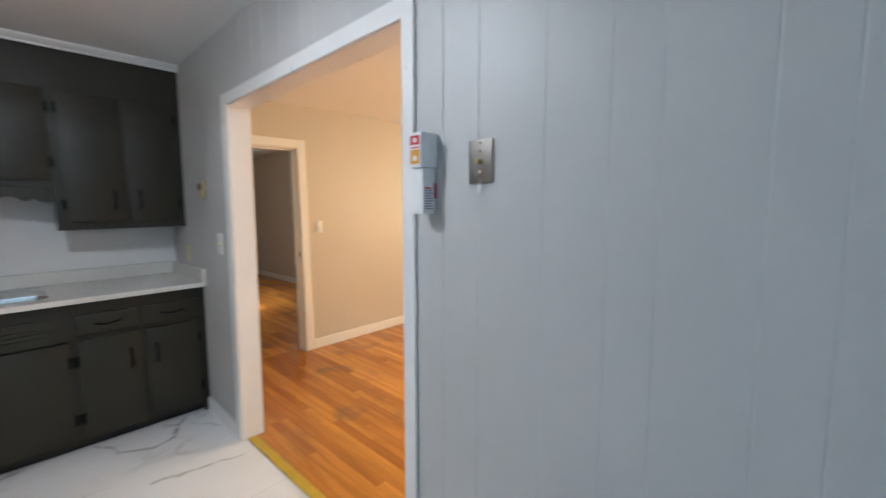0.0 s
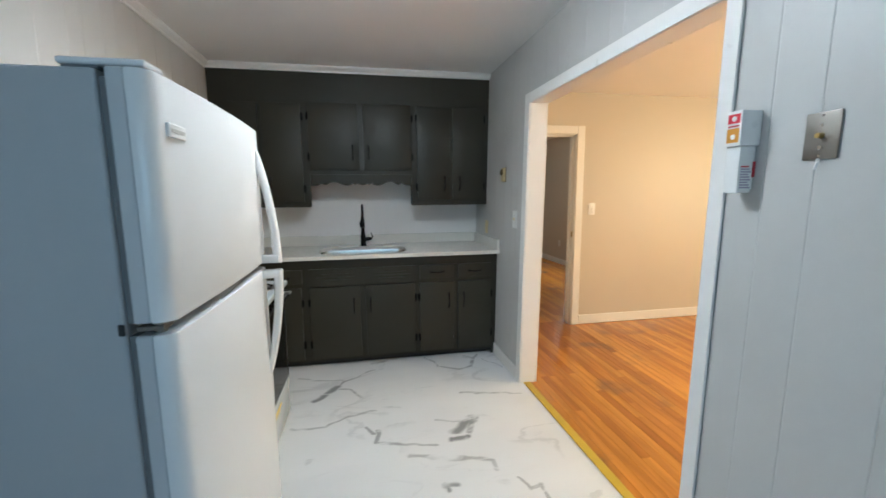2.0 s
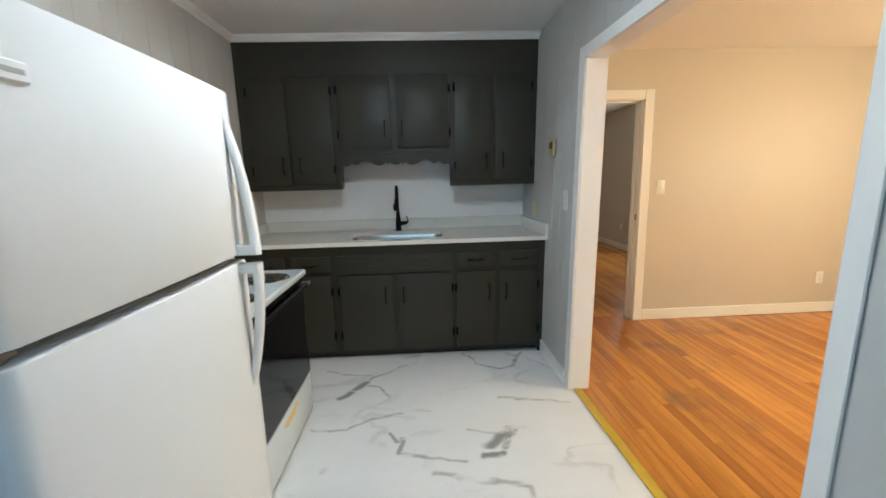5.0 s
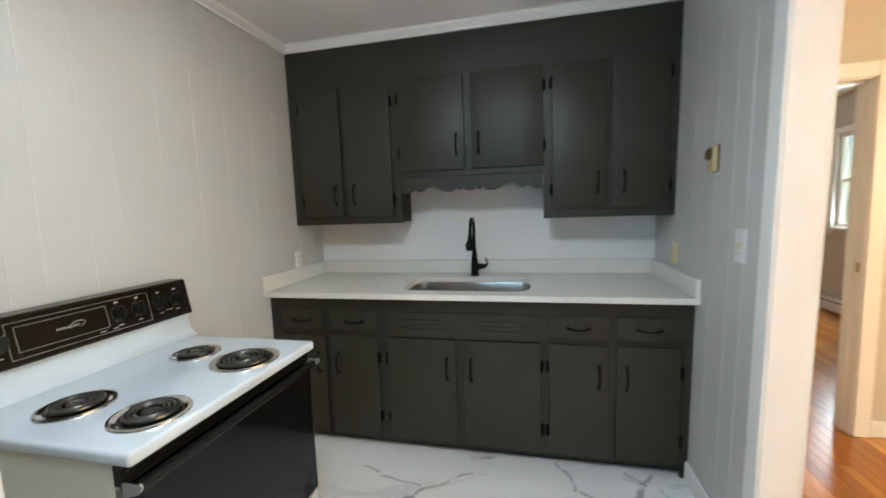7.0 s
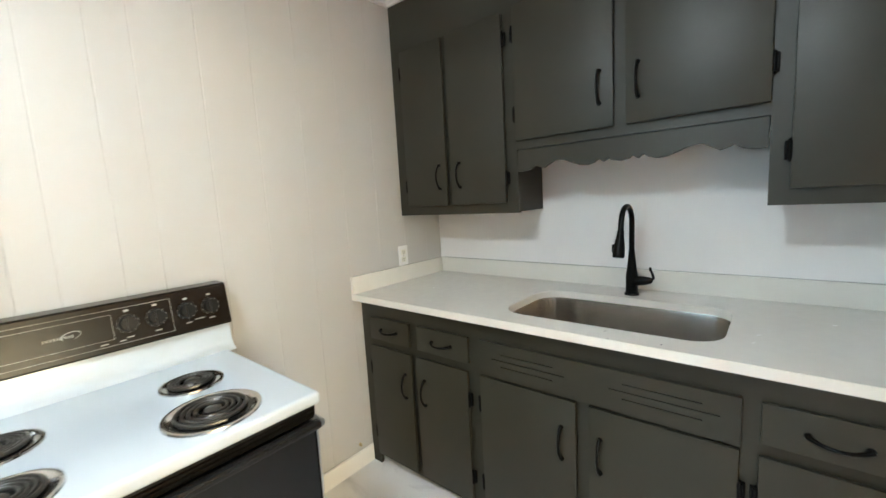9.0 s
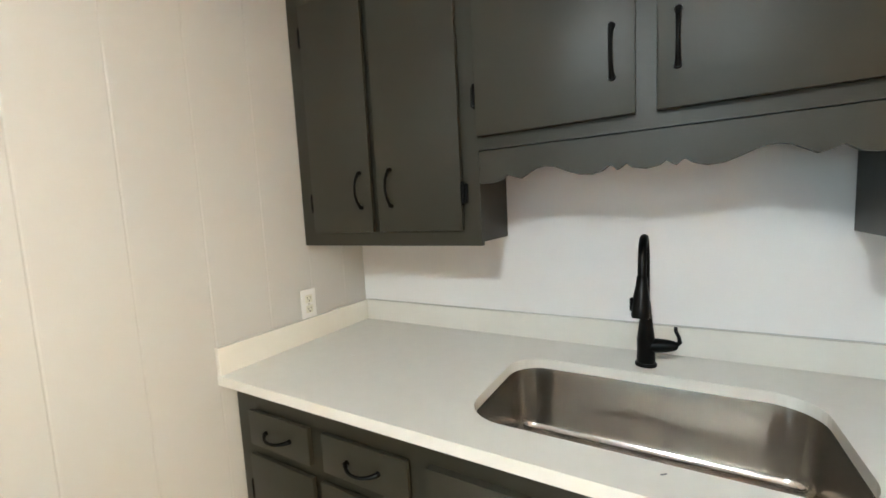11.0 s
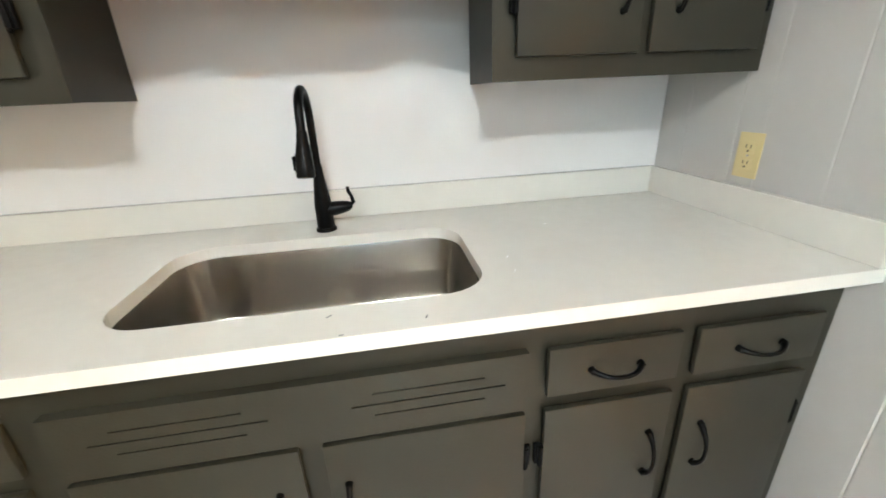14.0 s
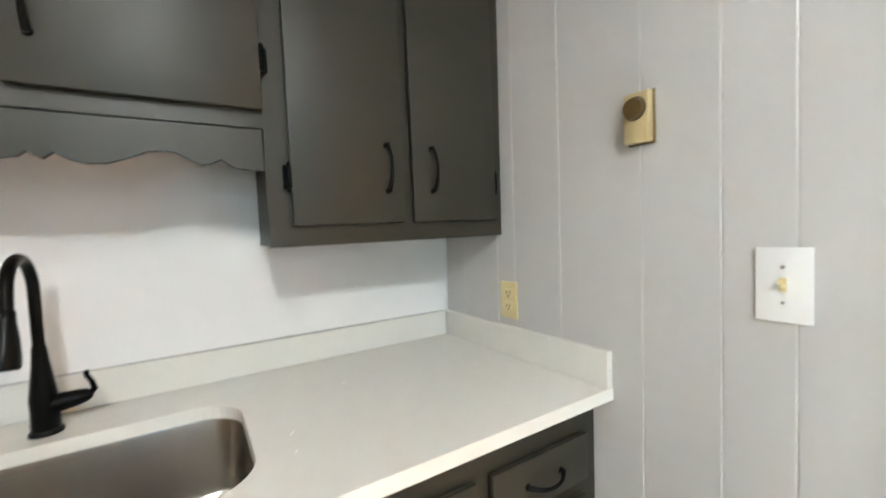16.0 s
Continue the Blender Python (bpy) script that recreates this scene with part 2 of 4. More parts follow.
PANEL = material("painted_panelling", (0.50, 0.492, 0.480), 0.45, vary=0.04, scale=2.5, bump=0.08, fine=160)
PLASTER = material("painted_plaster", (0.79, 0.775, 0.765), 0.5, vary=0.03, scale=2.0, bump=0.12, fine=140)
GREIGE = material("greige_wall_paint", (0.57, 0.515, 0.44), 0.40, spec=0.36, vary=0.03, scale=1.8, bump=0.10, fine=120)
CEILPAINT = material("ceiling_paint", (0.80, 0.79, 0.78), 0.55, vary=0.04, scale=1.6, bump=0.15, fine=90)
TRIM = material("white_gloss_trim", (0.80, 0.79, 0.77), 0.30, vary=0.03, scale=5, bump=0.05)
CAB = material("olive_grey_cabinet_paint", (0.0298, 0.0274, 0.0188), 0.43, spec=0.32, vary=0.10, scale=4.0, bump=0.10, fine=180)
CABIN = material("cabinet_inside", (0.065, 0.058, 0.048), 0.6, vary=0.2, scale=5)
BLACKIRON = material("black_pull", (0.0035, 0.0033, 0.003), 0.33, metal=0.0, spec=0.12, vary=0.2, scale=40, bump=0.1)
HINGE = material("black_hinge", (0.003, 0.003, 0.003), 0.55, spec=0.08, vary=0.3, scale=60, bump=0.1)
QUARTZ = material("white_quartz", (0.72, 0.70, 0.65), 0.22, vary=0.035, scale=30, bump=0.01, fine=420)
STEEL = material("brushed_steel", (0.54, 0.51, 0.47), 0.17, metal=1.0, vary=0.04, scale=2, bump=0.02, fine=300, stretch=(0.08, 1, 1))
STEEL.node_tree.nodes["Principled BSDF"].inputs["Anisotropic"].default_value = 0.75
STEEL.node_tree.nodes["Principled BSDF"].inputs["Anisotropic Rotation"].default_value = 0.25
CHROME = material("chrome", (0.62, 0.61, 0.60), 0.12, metal=1.0, vary=0.1, scale=30, bump=0.02)
PLATE = material("stainless_plate", (0.22, 0.205, 0.185), 0.48, metal=1.0, vary=0.1, scale=20, bump=0.05)
ALU = material("dull_aluminium", (0.52, 0.51, 0.49), 0.35, metal=0.8, vary=0.06, scale=40)
BRASS = material("brass", (0.45, 0.32, 0.12), 0.35, metal=1.0, vary=0.15, scale=60)
ENAMEL = material("white_enamel", (0.53, 0.575, 0.615), 0.14, vary=0.02, scale=6, bump=0.01, coat=0.3)
ALMOND = material("almond_side_enamel", (0.68, 0.67, 0.58), 0.35, vary=0.05, scale=4)
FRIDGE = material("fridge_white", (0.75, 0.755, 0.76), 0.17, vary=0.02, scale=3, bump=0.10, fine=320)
# fridge sides and door edges: greyer than the front, shade put into the colour
FRSIDE = material("fridge_shaded_side", (0.40, 0.415, 0.43), 0.40, vary=0.03, scale=3, bump=0.15, fine=300)
FRSHADE = material("fridge_shaded_door_edge", (0.50, 0.515, 0.53), 0.36, vary=0.03, scale=3, bump=0.08, fine=300)
GASKET = material("grey_gasket", (0.16, 0.165, 0.17), 0.6, vary=0.1, scale=20)
BLACKGLASS = material("black_oven_glass", (0.004, 0.004, 0.005), 0.10, vary=0.2, scale=5, bump=0.0, spec=0.3)
PANELBLACK = material("glossy_black_panel", (0.011, 0.007, 0.004), 0.20, vary=0.2, scale=30, spec=0.22, bump=0.01)
BLACKPLASTIC = material("black_plastic", (0.009, 0.0085, 0.008), 0.22, vary=0.2, scale=30, spec=0.3)
KNOB = material("dark_grey_knob", (0.008, 0.0078, 0.0075), 0.30, vary=0.2, scale=30, spec=0.25)
COIL = material("burnt_coil", (0.085, 0.080, 0.074), 0.30, metal=0.85, vary=0.4, scale=30, bump=0.2)
IVORY = material("ivory_plastic", (0.66, 0.55, 0.28), 0.35, vary=0.05, scale=20)
WHITEPLASTIC = material("white_plastic", (0.78, 0.78, 0.77), 0.3, vary=0.02, scale=20)
DIALRING = material("shaded_bronze", (0.045, 0.03, 0.015), 0.5, vary=0.1, scale=40)
DIAL = material("bronze_dial", (0.13, 0.085, 0.03), 0.38, metal=0.5, vary=0.1, scale=40)
THERM = material("gold_thermostat", (0.55, 0.45, 0.25), 0.42, metal=0.3, vary=0.06, scale=30)
DARK = material("dark_slot", (0.02, 0.02, 0.02), 0.7, vary=0.2, scale=30)
RED = material("red_label", (0.50, 0.02, 0.04), 0.4, vary=0.05, scale=30)
AMBER = material("amber_label", (0.65, 0.30, 0.04), 0.4, vary=0.05, scale=30)
LILAC = material("grey_text_label", (0.36, 0.33, 0.42), 0.5, vary=0.1, scale=60)
SILVER = material("silver_print", (0.42, 0.41, 0.38), 0.45, vary=0.05, scale=40)
YELLOW = material("yellow_tape", (0.62, 0.40, 0.03), 0.5, vary=0.15, scale=12)
THRESH = material("yellowed_threshold", (0.52, 0.34, 0.025), 0.45, vary=0.2, scale=8, stretch=(1, 1, 1))
GRASS = material("lawn", (0.06, 0.09, 0.03), 0.9, vary=0.4, scale=3)
MARBLE = marble_material()
WOOD = wood_material("oak_strip_floor", True)
WOODJ = wood_material("oak_strip_floor_far", False)
GLASS = glass_material()
LAMPGLASS = glow_material("lit_lamp_glass", (0.95, 0.97, 1.0), 31.0)


# ---- mesh tools ----
def box(bm, x0, x1, y0, y1, z0, z1, bevel=0.0, seg=1):
    ret = bmesh.ops.create_cube(bm, size=1.0, matrix=Matrix.Translation(((x0 + x1) / 2, (y0 + y1) / 2, (z0 + z1) / 2)) @ Matrix.Diagonal((x1 - x0, y1 - y0, z1 - z0, 1)))
    if bevel:
        edges = list({e for v in ret["verts"] for e in v.link_edges})
        bmesh.ops.bevel(bm, geom=edges, offset=bevel, segments=seg, affect="EDGES", profile=0.6)
    return bm


def boxes(*specs):
    bm = bmesh.new()
    for s in specs:
        box(bm, *s)
    return bm


def cyl(bm, a, b, r, r2=None, seg=20):
    a, b = Vector(a), Vector(b)
    d = b - a
    m = Matrix.Translation((a + b) / 2) @ d.to_track_quat("Z", "Y").to_matrix().to_4x4()
    bmesh.ops.create_cone(bm, cap_ends=True, segments=seg, radius1=r, radius2=r if r2 is None else r2, depth=d.length, matrix=m)
    return bm


def tube(bm, pts, radii, seg=12):
    """A closed tube along pts; radii a number or one for each point."""
    pts = [Vector(p) for p in pts]
    if not isinstance(radii, (list, tuple)):
        radii = [radii] * len(pts)
    rings, side = [], None
    for i, p in enumerate(pts):
        d = (pts[min(i + 1, len(pts) - 1)] - pts[max(i - 1, 0)]).normalized()
        if side is None:
            side = d.orthogonal().normalized()
        side = (side - d * side.dot(d)).normalized()
        up = d.cross(side)
        rings.append([bm.verts.new(p + radii[i] * (side * math.cos(t) + up * math.sin(t))) for t in (2 * math.pi * j / seg for j in range(seg))])
    for a, b in zip(rings, rings[1:]):
        for j in range(seg):
            bm.faces.new((a[j], a[(j + 1) % seg], b[(j + 1) % seg], b[j]))
    bm.faces.new(rings[0][::-1]), bm.faces.new(rings[-1])
    return bm


def lathe(bm, profile, centre, seg=28):
    """Turns (radius, z) pairs about the vertical through centre."""
    rings = []
    for r, z in profile:
        rings.append([bm.verts.new((centre[0] + r * math.cos(t), centre[1] + r * math.sin(t), centre[2] + z)) for t in (2 * math.pi * j / seg for j in range(seg))])
    for a, b in zip(rings, rings[1:]):
        for j in range(seg):
            bm.faces.new((a[j], a[(j + 1) % seg], b[(j + 1) % seg], b[j]))
    return bm


def extrude_outline(bm, pts, axis, lo, hi):
    """A prism over a closed outline; axis 'y': pts are (x, z); axis 'x': pts are (y, z); axis 'z': pts are (x, y)."""
    def put(p, v):
        return {"y": (p[0], v, p[1]), "x": (v, p[0], p[1]), "z": (p[0], p[1], v)}[axis]
    a, b = [bm.verts.new(put(p, lo)) for p in pts], [bm.verts.new(put(p, hi)) for p in pts]
    bm.faces.new(a), bm.faces.new(b[::-1])
    for i in range(len(pts)):
        j = (i + 1) % len(pts)
        bm.faces.new((a[i], b[i], b[j], a[j]))
    bmesh.ops.recalc_face_normals(bm, faces=bm.faces)
    return bm


def mesh_of(bm, mat, smooth):
    bmesh.ops.recalc_face_normals(bm, faces=bm.faces)
    me = bpy.data.meshes.new("mesh")
    bm.to_mesh(me)
    bm.free()
    me.materials.append(mat)
    if smooth:
        me.polygons.foreach_set("use_smooth", [True] * len(me.polygons))
        me.set_sharp_from_angle(angle=radians(38))
    return me


def part(name, bm, mat, parent, label="", smooth=False):
    ob = new(name, mesh_of(bm, mat, smooth))
    ob.parent = parent
    if label:
        ob["label"] = label
    return ob


def thing(name, label, category, group="", kind=""):
    """An empty at the thing's base; its parts are built in the world and moved under it."""
    ob = new(name)
    ob.empty_display_size = 0.05
    return tagged(ob, label, category, group, kind)


def solid(name, bm, mat, label, category, kind="structure", smooth=False, group=""):
    return tagged(new(name, mesh_of(bm, mat, smooth)), label, category, group, kind)


# ---- structure ----
T = 0.12
RT = 0.110       # the wall with the cased opening
OPEN = (-2.744, -1.230, 1.996)       # cased opening: near jamb, far jamb, head
DOORX = (2.50, 3.280, 1.965)        # bedroom doorway in the far wall
KWIN = (0.35, 1.55, 0.95, 2.05)     # kitchen window behind the walk
LWIN = (-4.35, -0.95, 0.90, 2.08)     # living room window
BWIN = (2.05, 2.80, 0.98, 2.02)     # bedroom window

floor_kitchen = solid("floor_kitchen", boxes((0, W + 0.055, SOUTH, 0, -0.08, 0)), MARBLE, "white sheet vinyl floor with grey marble veins", "floor")
ceiling_kitchen = solid("ceiling_kitchen", boxes((0, W + 0.1, SOUTH, 0, CEIL, CEIL + 0.1)), CEILPAINT, "off-white painted kitchen ceiling", "ceiling")
wall_back = solid("wall_back", boxes((-0.12, W + 0.06, 0, 0.12, 0, CEIL + 0.1)), PLASTER, "smooth pale grey painted wall behind the sink", "wall")
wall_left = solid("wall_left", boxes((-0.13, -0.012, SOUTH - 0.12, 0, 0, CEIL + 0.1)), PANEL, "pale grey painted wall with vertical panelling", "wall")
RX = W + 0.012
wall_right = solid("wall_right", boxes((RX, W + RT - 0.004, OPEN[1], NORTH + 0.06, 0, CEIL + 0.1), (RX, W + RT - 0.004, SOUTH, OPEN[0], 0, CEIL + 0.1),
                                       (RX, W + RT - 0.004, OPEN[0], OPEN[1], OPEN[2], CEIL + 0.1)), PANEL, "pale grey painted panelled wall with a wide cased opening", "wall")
wall_right_living = solid("wall_right_living", boxes((W + RT - 0.004, W + RT, OPEN[1], NORTH, 0, LCEIL), (W + RT - 0.004, W + RT, SOUTH, OPEN[0], 0, LCEIL),
                                                     (W + RT - 0.004, W + RT, OPEN[0], OPEN[1], OPEN[2], LCEIL)), GREIGE, "greige painted living room wall round the opening", "wall")


def wall_with_hole(name, axis, at, thick, span, height, hole, mat, label):
    """A wall in the plane axis = at with one window opening (lo, hi, z0, z1)."""
    a, b = at, at + thick
    lo, hi, z0, z1 = hole
    cuts = [(span[0], lo, 0, height), (hi, span[1], 0, height), (lo, hi, 0, z0), (lo, hi, z1, height)]
    bm = bmesh.new()
    for u0, u1, w0, w1 in cuts:
        if axis == "y":
            box(bm, u0, u1, a, b, w0, w1)
        else:
            box(bm, a, b, u0, u1, w0, w1)
    return solid(name, bm, mat, label, "wall")


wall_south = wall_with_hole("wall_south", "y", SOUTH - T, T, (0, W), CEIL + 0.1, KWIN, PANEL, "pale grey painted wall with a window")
wall_living_south = solid("wall_living_south", boxes((W, EAST, SOUTH - T, SOUTH, 0, LCEIL + 0.1)), GREIGE, "plain greige painted living room wall", "wall")
wall_living_east = wall_with_hole("wall_living_east", "x", EAST, T, (SOUTH - T, NORTH), LCEIL + 0.1, LWIN, GREIGE, "greige painted wall with a window")
wall_living_north = solid("wall_living_north", boxes((W + 0.06, DOORX[0], NORTH, NORTH + T, 0, LCEIL + 0.2), (DOORX[1], EAST + T, NORTH, NORTH + T, 0, LCEIL + 0.2),
                                                     (DOORX[0], DOORX[1], NORTH, NORTH + T, DOORX[2], LCEIL + 0.2)), GREIGE, "greige satin-painted living room wall with a doorway", "wall")
ceiling_living = solid("ceiling_living", boxes((W + 0.06, EAST, SOUTH, NORTH, LCEIL, LCEIL + 0.1)), CEILPAINT, "warm-lit off-white living room ceiling", "ceiling")
wall_bedroom_east = wall_with_hole("wall_bedroom_east", "x", BEAST, T, (NORTH + T, 5.0), 2.6, BWIN, GREIGE, "greige painted bedroom wall with a window")
wall_bedroom_north = solid("wall_bedroom_north", boxes((W, BEAST + T, 5.0, 5.12, 0, 2.6)), GREIGE, "plain greige bedroom wall", "wall")
wall_bedroom_west = solid("wall_bedroom_west", boxes((W - 0.06, W + 0.06, 0.12, 5.0, 0, 2.6)), GREIGE, "plain greige bedroom wall", "wall")
ceiling_bedroom = solid("ceiling_bedroom", boxes((W + 0.06, BEAST, NORTH + T, 5.0, 2.45, 2.55)), CEILPAINT, "off-white bedroom ceiling", "ceiling")
roof_slab = solid("roof", boxes((-0.2, EAST + 0.2, SOUTH - 0.2, NORTH + T, 2.62, 2.75), (-0.2, BEAST + 0.2, NORTH + T, 5.2, 2.62, 2.75)), DARK, "plain dark flat roof", "roof")
ground = solid("ground", boxes((-300, 300, -300, 300, -0.6, -0.5)), GRASS, "mown green lawn outside", "ground")
floor_living = solid("floor_living", boxes((W + 0.055, EAST, SOUTH, NORTH + T, -0.08, -0.012)), DARK, "orange-brown oak strip floor with worn dark stains", "floor")
floor_bedroom = solid("floor_bedroom", boxes((W + 0.06, BEAST, NORTH + T, 5.0, -0.08, -0.012)), DARK, "oak strip bedroom floor", "floor")

# cased opening: jambs, head, casings on both faces
JX = W + RT + 0.002      # living room edge of the jamb lining
bm = boxes((W - 0.002, JX, OPEN[1] - 0.016, OPEN[1], 0, OPEN[2], 0.002), (W - 0.002, JX, OPEN[0], OPEN[0] + 0.016, 0, OPEN[2], 0.002),
           (W - 0.002, JX, OPEN[0] + 0.0165, OPEN[1] - 0.0165, OPEN[2] - 0.016, OPEN[2], 0.002))
trim_jamb = solid("trim_opening_jamb", bm, TRIM, "white painted jamb lining of the wide opening", "trim")
for nm, x0, x1 in (("trim_opening_kitchen", W - 0.012, W - 0.0025), ("trim_opening_living", JX + 0.0005, JX + 0.013)):
    near, far, top = OPEN[0] + 0.014, OPEN[1] - 0.014, OPEN[2] - 0.014
    bm = boxes((x0, x1, far, far + 0.074, 0, top + 0.067, 0.003, 2), (x0, x1, near - 0.055, near, 0, top + 0.067, 0.003, 2),
               (x0 + 0.0008, x1 - 0.0008, near + 0.0005, far - 0.0005, top, top + 0.066, 0.003, 2))
    solid(nm, bm, TRIM, "white painted casing round the wide opening", "trim")
threshold = solid("trim_threshold", boxes((W + 0.022, W + 0.075, OPEN[0] + 0.017, OPEN[1] - 0.017, 0.0005, 0.007, 0.003)), THRESH, "yellowed strip between vinyl and oak floor", "threshold")

# bedroom doorway
bm = boxes((DOORX[0], DOORX[0] + 0.016, NORTH - 0.002, NORTH + T + 0.002, 0, DOORX[2]), (DOORX[1] - 0.016, DOORX[1], NORTH - 0.002, NORTH + T + 0.002, 0, DOORX[2]),
           (DOORX[0], DOORX[1], NORTH - 0.002, NORTH + T + 0.002, DOORX[2] - 0.016, DOORX[2]),
           (DOORX[1] - 0.028, DOORX[1] - 0.016, NORTH + 0.045, NORTH + 0.08, 0, DOORX[2] - 0.016), (DOORX[0] + 0.016, DOORX[1] - 0.016, NORTH + 0.045, NORTH + 0.08, DOORX[2] - 0.028, DOORX[2] - 0.016))
solid("trim_door_jamb", bm, TRIM, "cream-lit white jamb of the bedroom doorway", "trim")
bm = boxes((DOORX[1] - 0.008, DOORX[1] + 0.072, NORTH - 0.018, NORTH - 0.001, 0, DOORX[2] + 0.07, 0.004), (DOORX[0] - 0.072, DOORX[0] + 0.008, NORTH - 0.018, NORTH - 0.001, 0, DOORX[2] + 0.07, 0.004),
           (DOORX[0] + 0.008, DOORX[1] - 0.008, NORTH - 0.0165, NORTH - 0.0025, DOORX[2] - 0.008, DOORX[2] + 0.068, 0.004))
solid("trim_door_casing", bm, TRIM, "white casing round the bedroom doorway", "trim")
strike = thing("strike_plate", "small brass strike plate on the door jamb", "strike plate")
part("plate", boxes((DOORX[1] - 0.018, DOORX[1] - 0.0155, NORTH + 0.01, NORTH + 0.035, 0.93, 0.985, 0.0005)), BRASS, strike)


def baseboard(name, x0, x1, y0, y1, h=0.095):
    bm = boxes((x0, x1, y0, y1, 0, h, 0.005))
    return solid(name, bm, TRIM, "white painted baseboard along the wall", "baseboard")


baseboard("baseboard_1", W - 0.014, W - 0.0005, OPEN[1] + 0.062, -0.655)
baseboard("baseboard_2", W - 0.014, W - 0.0005, SOUTH, OPEN[0] - 0.063, 0.13)
baseboard("baseboard_3", 0.0005, 0.014, SOUTH, -0.655)
baseboard("baseboard_4", DOORX[1] + 0.073, EAST, NORTH - 0.014, NORTH - 0.0005, 0.10)
baseboard("baseboard_5", BEAST - 0.014, BEAST - 0.0005, 2.95, 5.0, 0.10)
baseboard("baseboard_6", W + RT + 0.0005, W + RT + 0.014, SOUTH, OPEN[0] - 0.063, 0.10)


def crown(name, pts, axis, lo, hi, label):
    return solid(name, extrude_outline(bmesh.new(), pts, axis, lo, hi), TRIM, label, "crown moulding")


def crown_profile(sign, at, drop=0.045, out=0.040):
    """A small cove profile against the wall at 'at', going out by sign."""
    return [(at, CEIL), (at + sign * out, CEIL), (at + sign * out, CEIL - 0.012), (at + sign * out * 0.75, CEIL - 0.022), (at + sign * out * 0.32, CEIL - 0.034), (at + sign * out * 0.28, CEIL - drop), (at, CEIL - drop)]


crown("trim_crown_left", crown_profile(1, 0.0), "y", SOUTH, -0.328, "white crown moulding along the ceiling")
crown("trim_crown_cabinets", crown_profile(-1, -0.326), "x", 0.0, W + 0.012, "white crown moulding above the dark wall cabinets")


def window(name, axis, at, hole):
    """A sash window in an opening: frame, meeting rail, two panes, sill."""
    lo, hi, z0, z1 = hole
    mid = (z0 + z1) / 2
    w = thing(name, "white double-hung sash window letting in daylight", "window", kind="structure")

    def put(nm, specs, mat, d0, d1, bev=0.003):
        bm = bmesh.new()
        for u0, u1, a, b in specs:
            if axis == "y":
                box(bm, u0, u1, at + d0, at + d1, a, b, bev)
            else:
                box(bm, at + d0, at + d1, u0, u1, a, b, bev)
        return part(nm, bm, mat, w)
    s = -1 if axis == "y" else 1
    d = sorted((s * 0.03, s * 0.08))
    put("window_frame", [(lo, lo + 0.04, z0, z1), (hi - 0.04, hi, z0, z1), (lo + 0.04, hi - 0.04, z1 - 0.04, z1), (lo + 0.04, hi - 0.04, z0, z0 + 0.045)], TRIM, *d)
    d = sorted((s * 0.04, s * 0.075))
    put("meeting_rail", [(lo + 0.04, hi - 0.04, mid - 0.02, mid + 0.02)], TRIM, *d)
    d = sorted((s * 0.055, s * 0.06))
    for a, b in ((z0 + 0.045, mid - 0.02), (mid + 0.02, z1 - 0.04)):
        put("pane", [(lo + 0.04, hi - 0.04, a, b)], GLASS, *d, 0).visible_shadow = False
    d = sorted((-s * 0.035, s * 0.03))
    put("window_sill", [(lo - 0.03, hi + 0.03, z0 - 0.025, z0)], TRIM, *d)
    d = sorted((-s * 0.002, -s * 0.018))
    put("casing", [(lo - 0.065, lo - 0.002, z0 - 0.09, z1 + 0.065), (hi + 0.002, hi + 0.065, z0 - 0.09, z1 + 0.065), (lo - 0.002, hi + 0.002, z1 + 0.002, z1 + 0.065)], TRIM, *d)
    return w


window("window_1", "y", SOUTH, KWIN)
window("window_2", "x", EAST, LWIN)
window("window_3", "x", BEAST, BWIN)


# glowing pale green panel, added so the bedroom window looks out on brightness
BACKDROP_GLOW = glow_material("backdrop_glow", (0.80, 0.95, 0.78), 2.2)
solid("backdrop", boxes((BEAST + 3.0, BEAST + 3.05, -1.0, 6.5, -0.5, 2.5)), BACKDROP_GLOW, "glowing pale green panel added outside the window for a bright view", "backdrop")


# ---- kitchen cabinets ----
BF, UF = -0.652, -0.322        # faces of the base and wall cabinet frames
DT = 0.0215                     # door thickness


def pull(parent, x, z, face, upright=True, length=0.115):
    """An arched bar pull with two flared feet."""
    bm = bmesh.new()
    pts, rad = [], []
    for i in range(13):
        u = i / 12 * 2 - 1
        s = u * length / 2
        out = 0.006 + 0.024 * (1 - abs(u) ** 2.4)
        pts.append((x, face - out, z + s) if upright else (x + s, face - out, z - 0.004 * (1 - u * u)))
        rad.append(0.0047 + 0.0024 * abs(u) ** 3)
    tube(bm, pts, rad, 10)
    for u in (-1, 1):
        s = u * length / 2
        c = (x, face, z + s) if upright else (x + s, face, z)
        cyl(bm, c, (c[0], face - 0.010, c[2]), 0.0085, 0.0065, 12)
    return part("handle", bm, BLACKIRON, parent, "black arched bar pull", True)


def hinge(parent, x, z, face, side):
    """A black face-mounted hinge leaf with a knuckle; side: +1 when the leaf lies to the right of the knuckle."""
    bm = boxes((min(x, x + side * 0.012), max(x, x + side * 0.012), face - 0.009, face, z - 0.027, z + 0.027, 0.0015))
    cyl(bm, (x, face - 0.012, z - 0.026), (x, face - 0.012, z + 0.026), 0.0062, None, 10)
    for d in (-0.03, 0.03):
        bmesh.ops.create_uvsphere(bm, u_segments=8, v_segments=6, radius=0.0048, matrix=Matrix.Translation((x, face - 0.012, z + d)))
    return part("hinge", bm, HINGE, parent, "black exposed hinge", True)


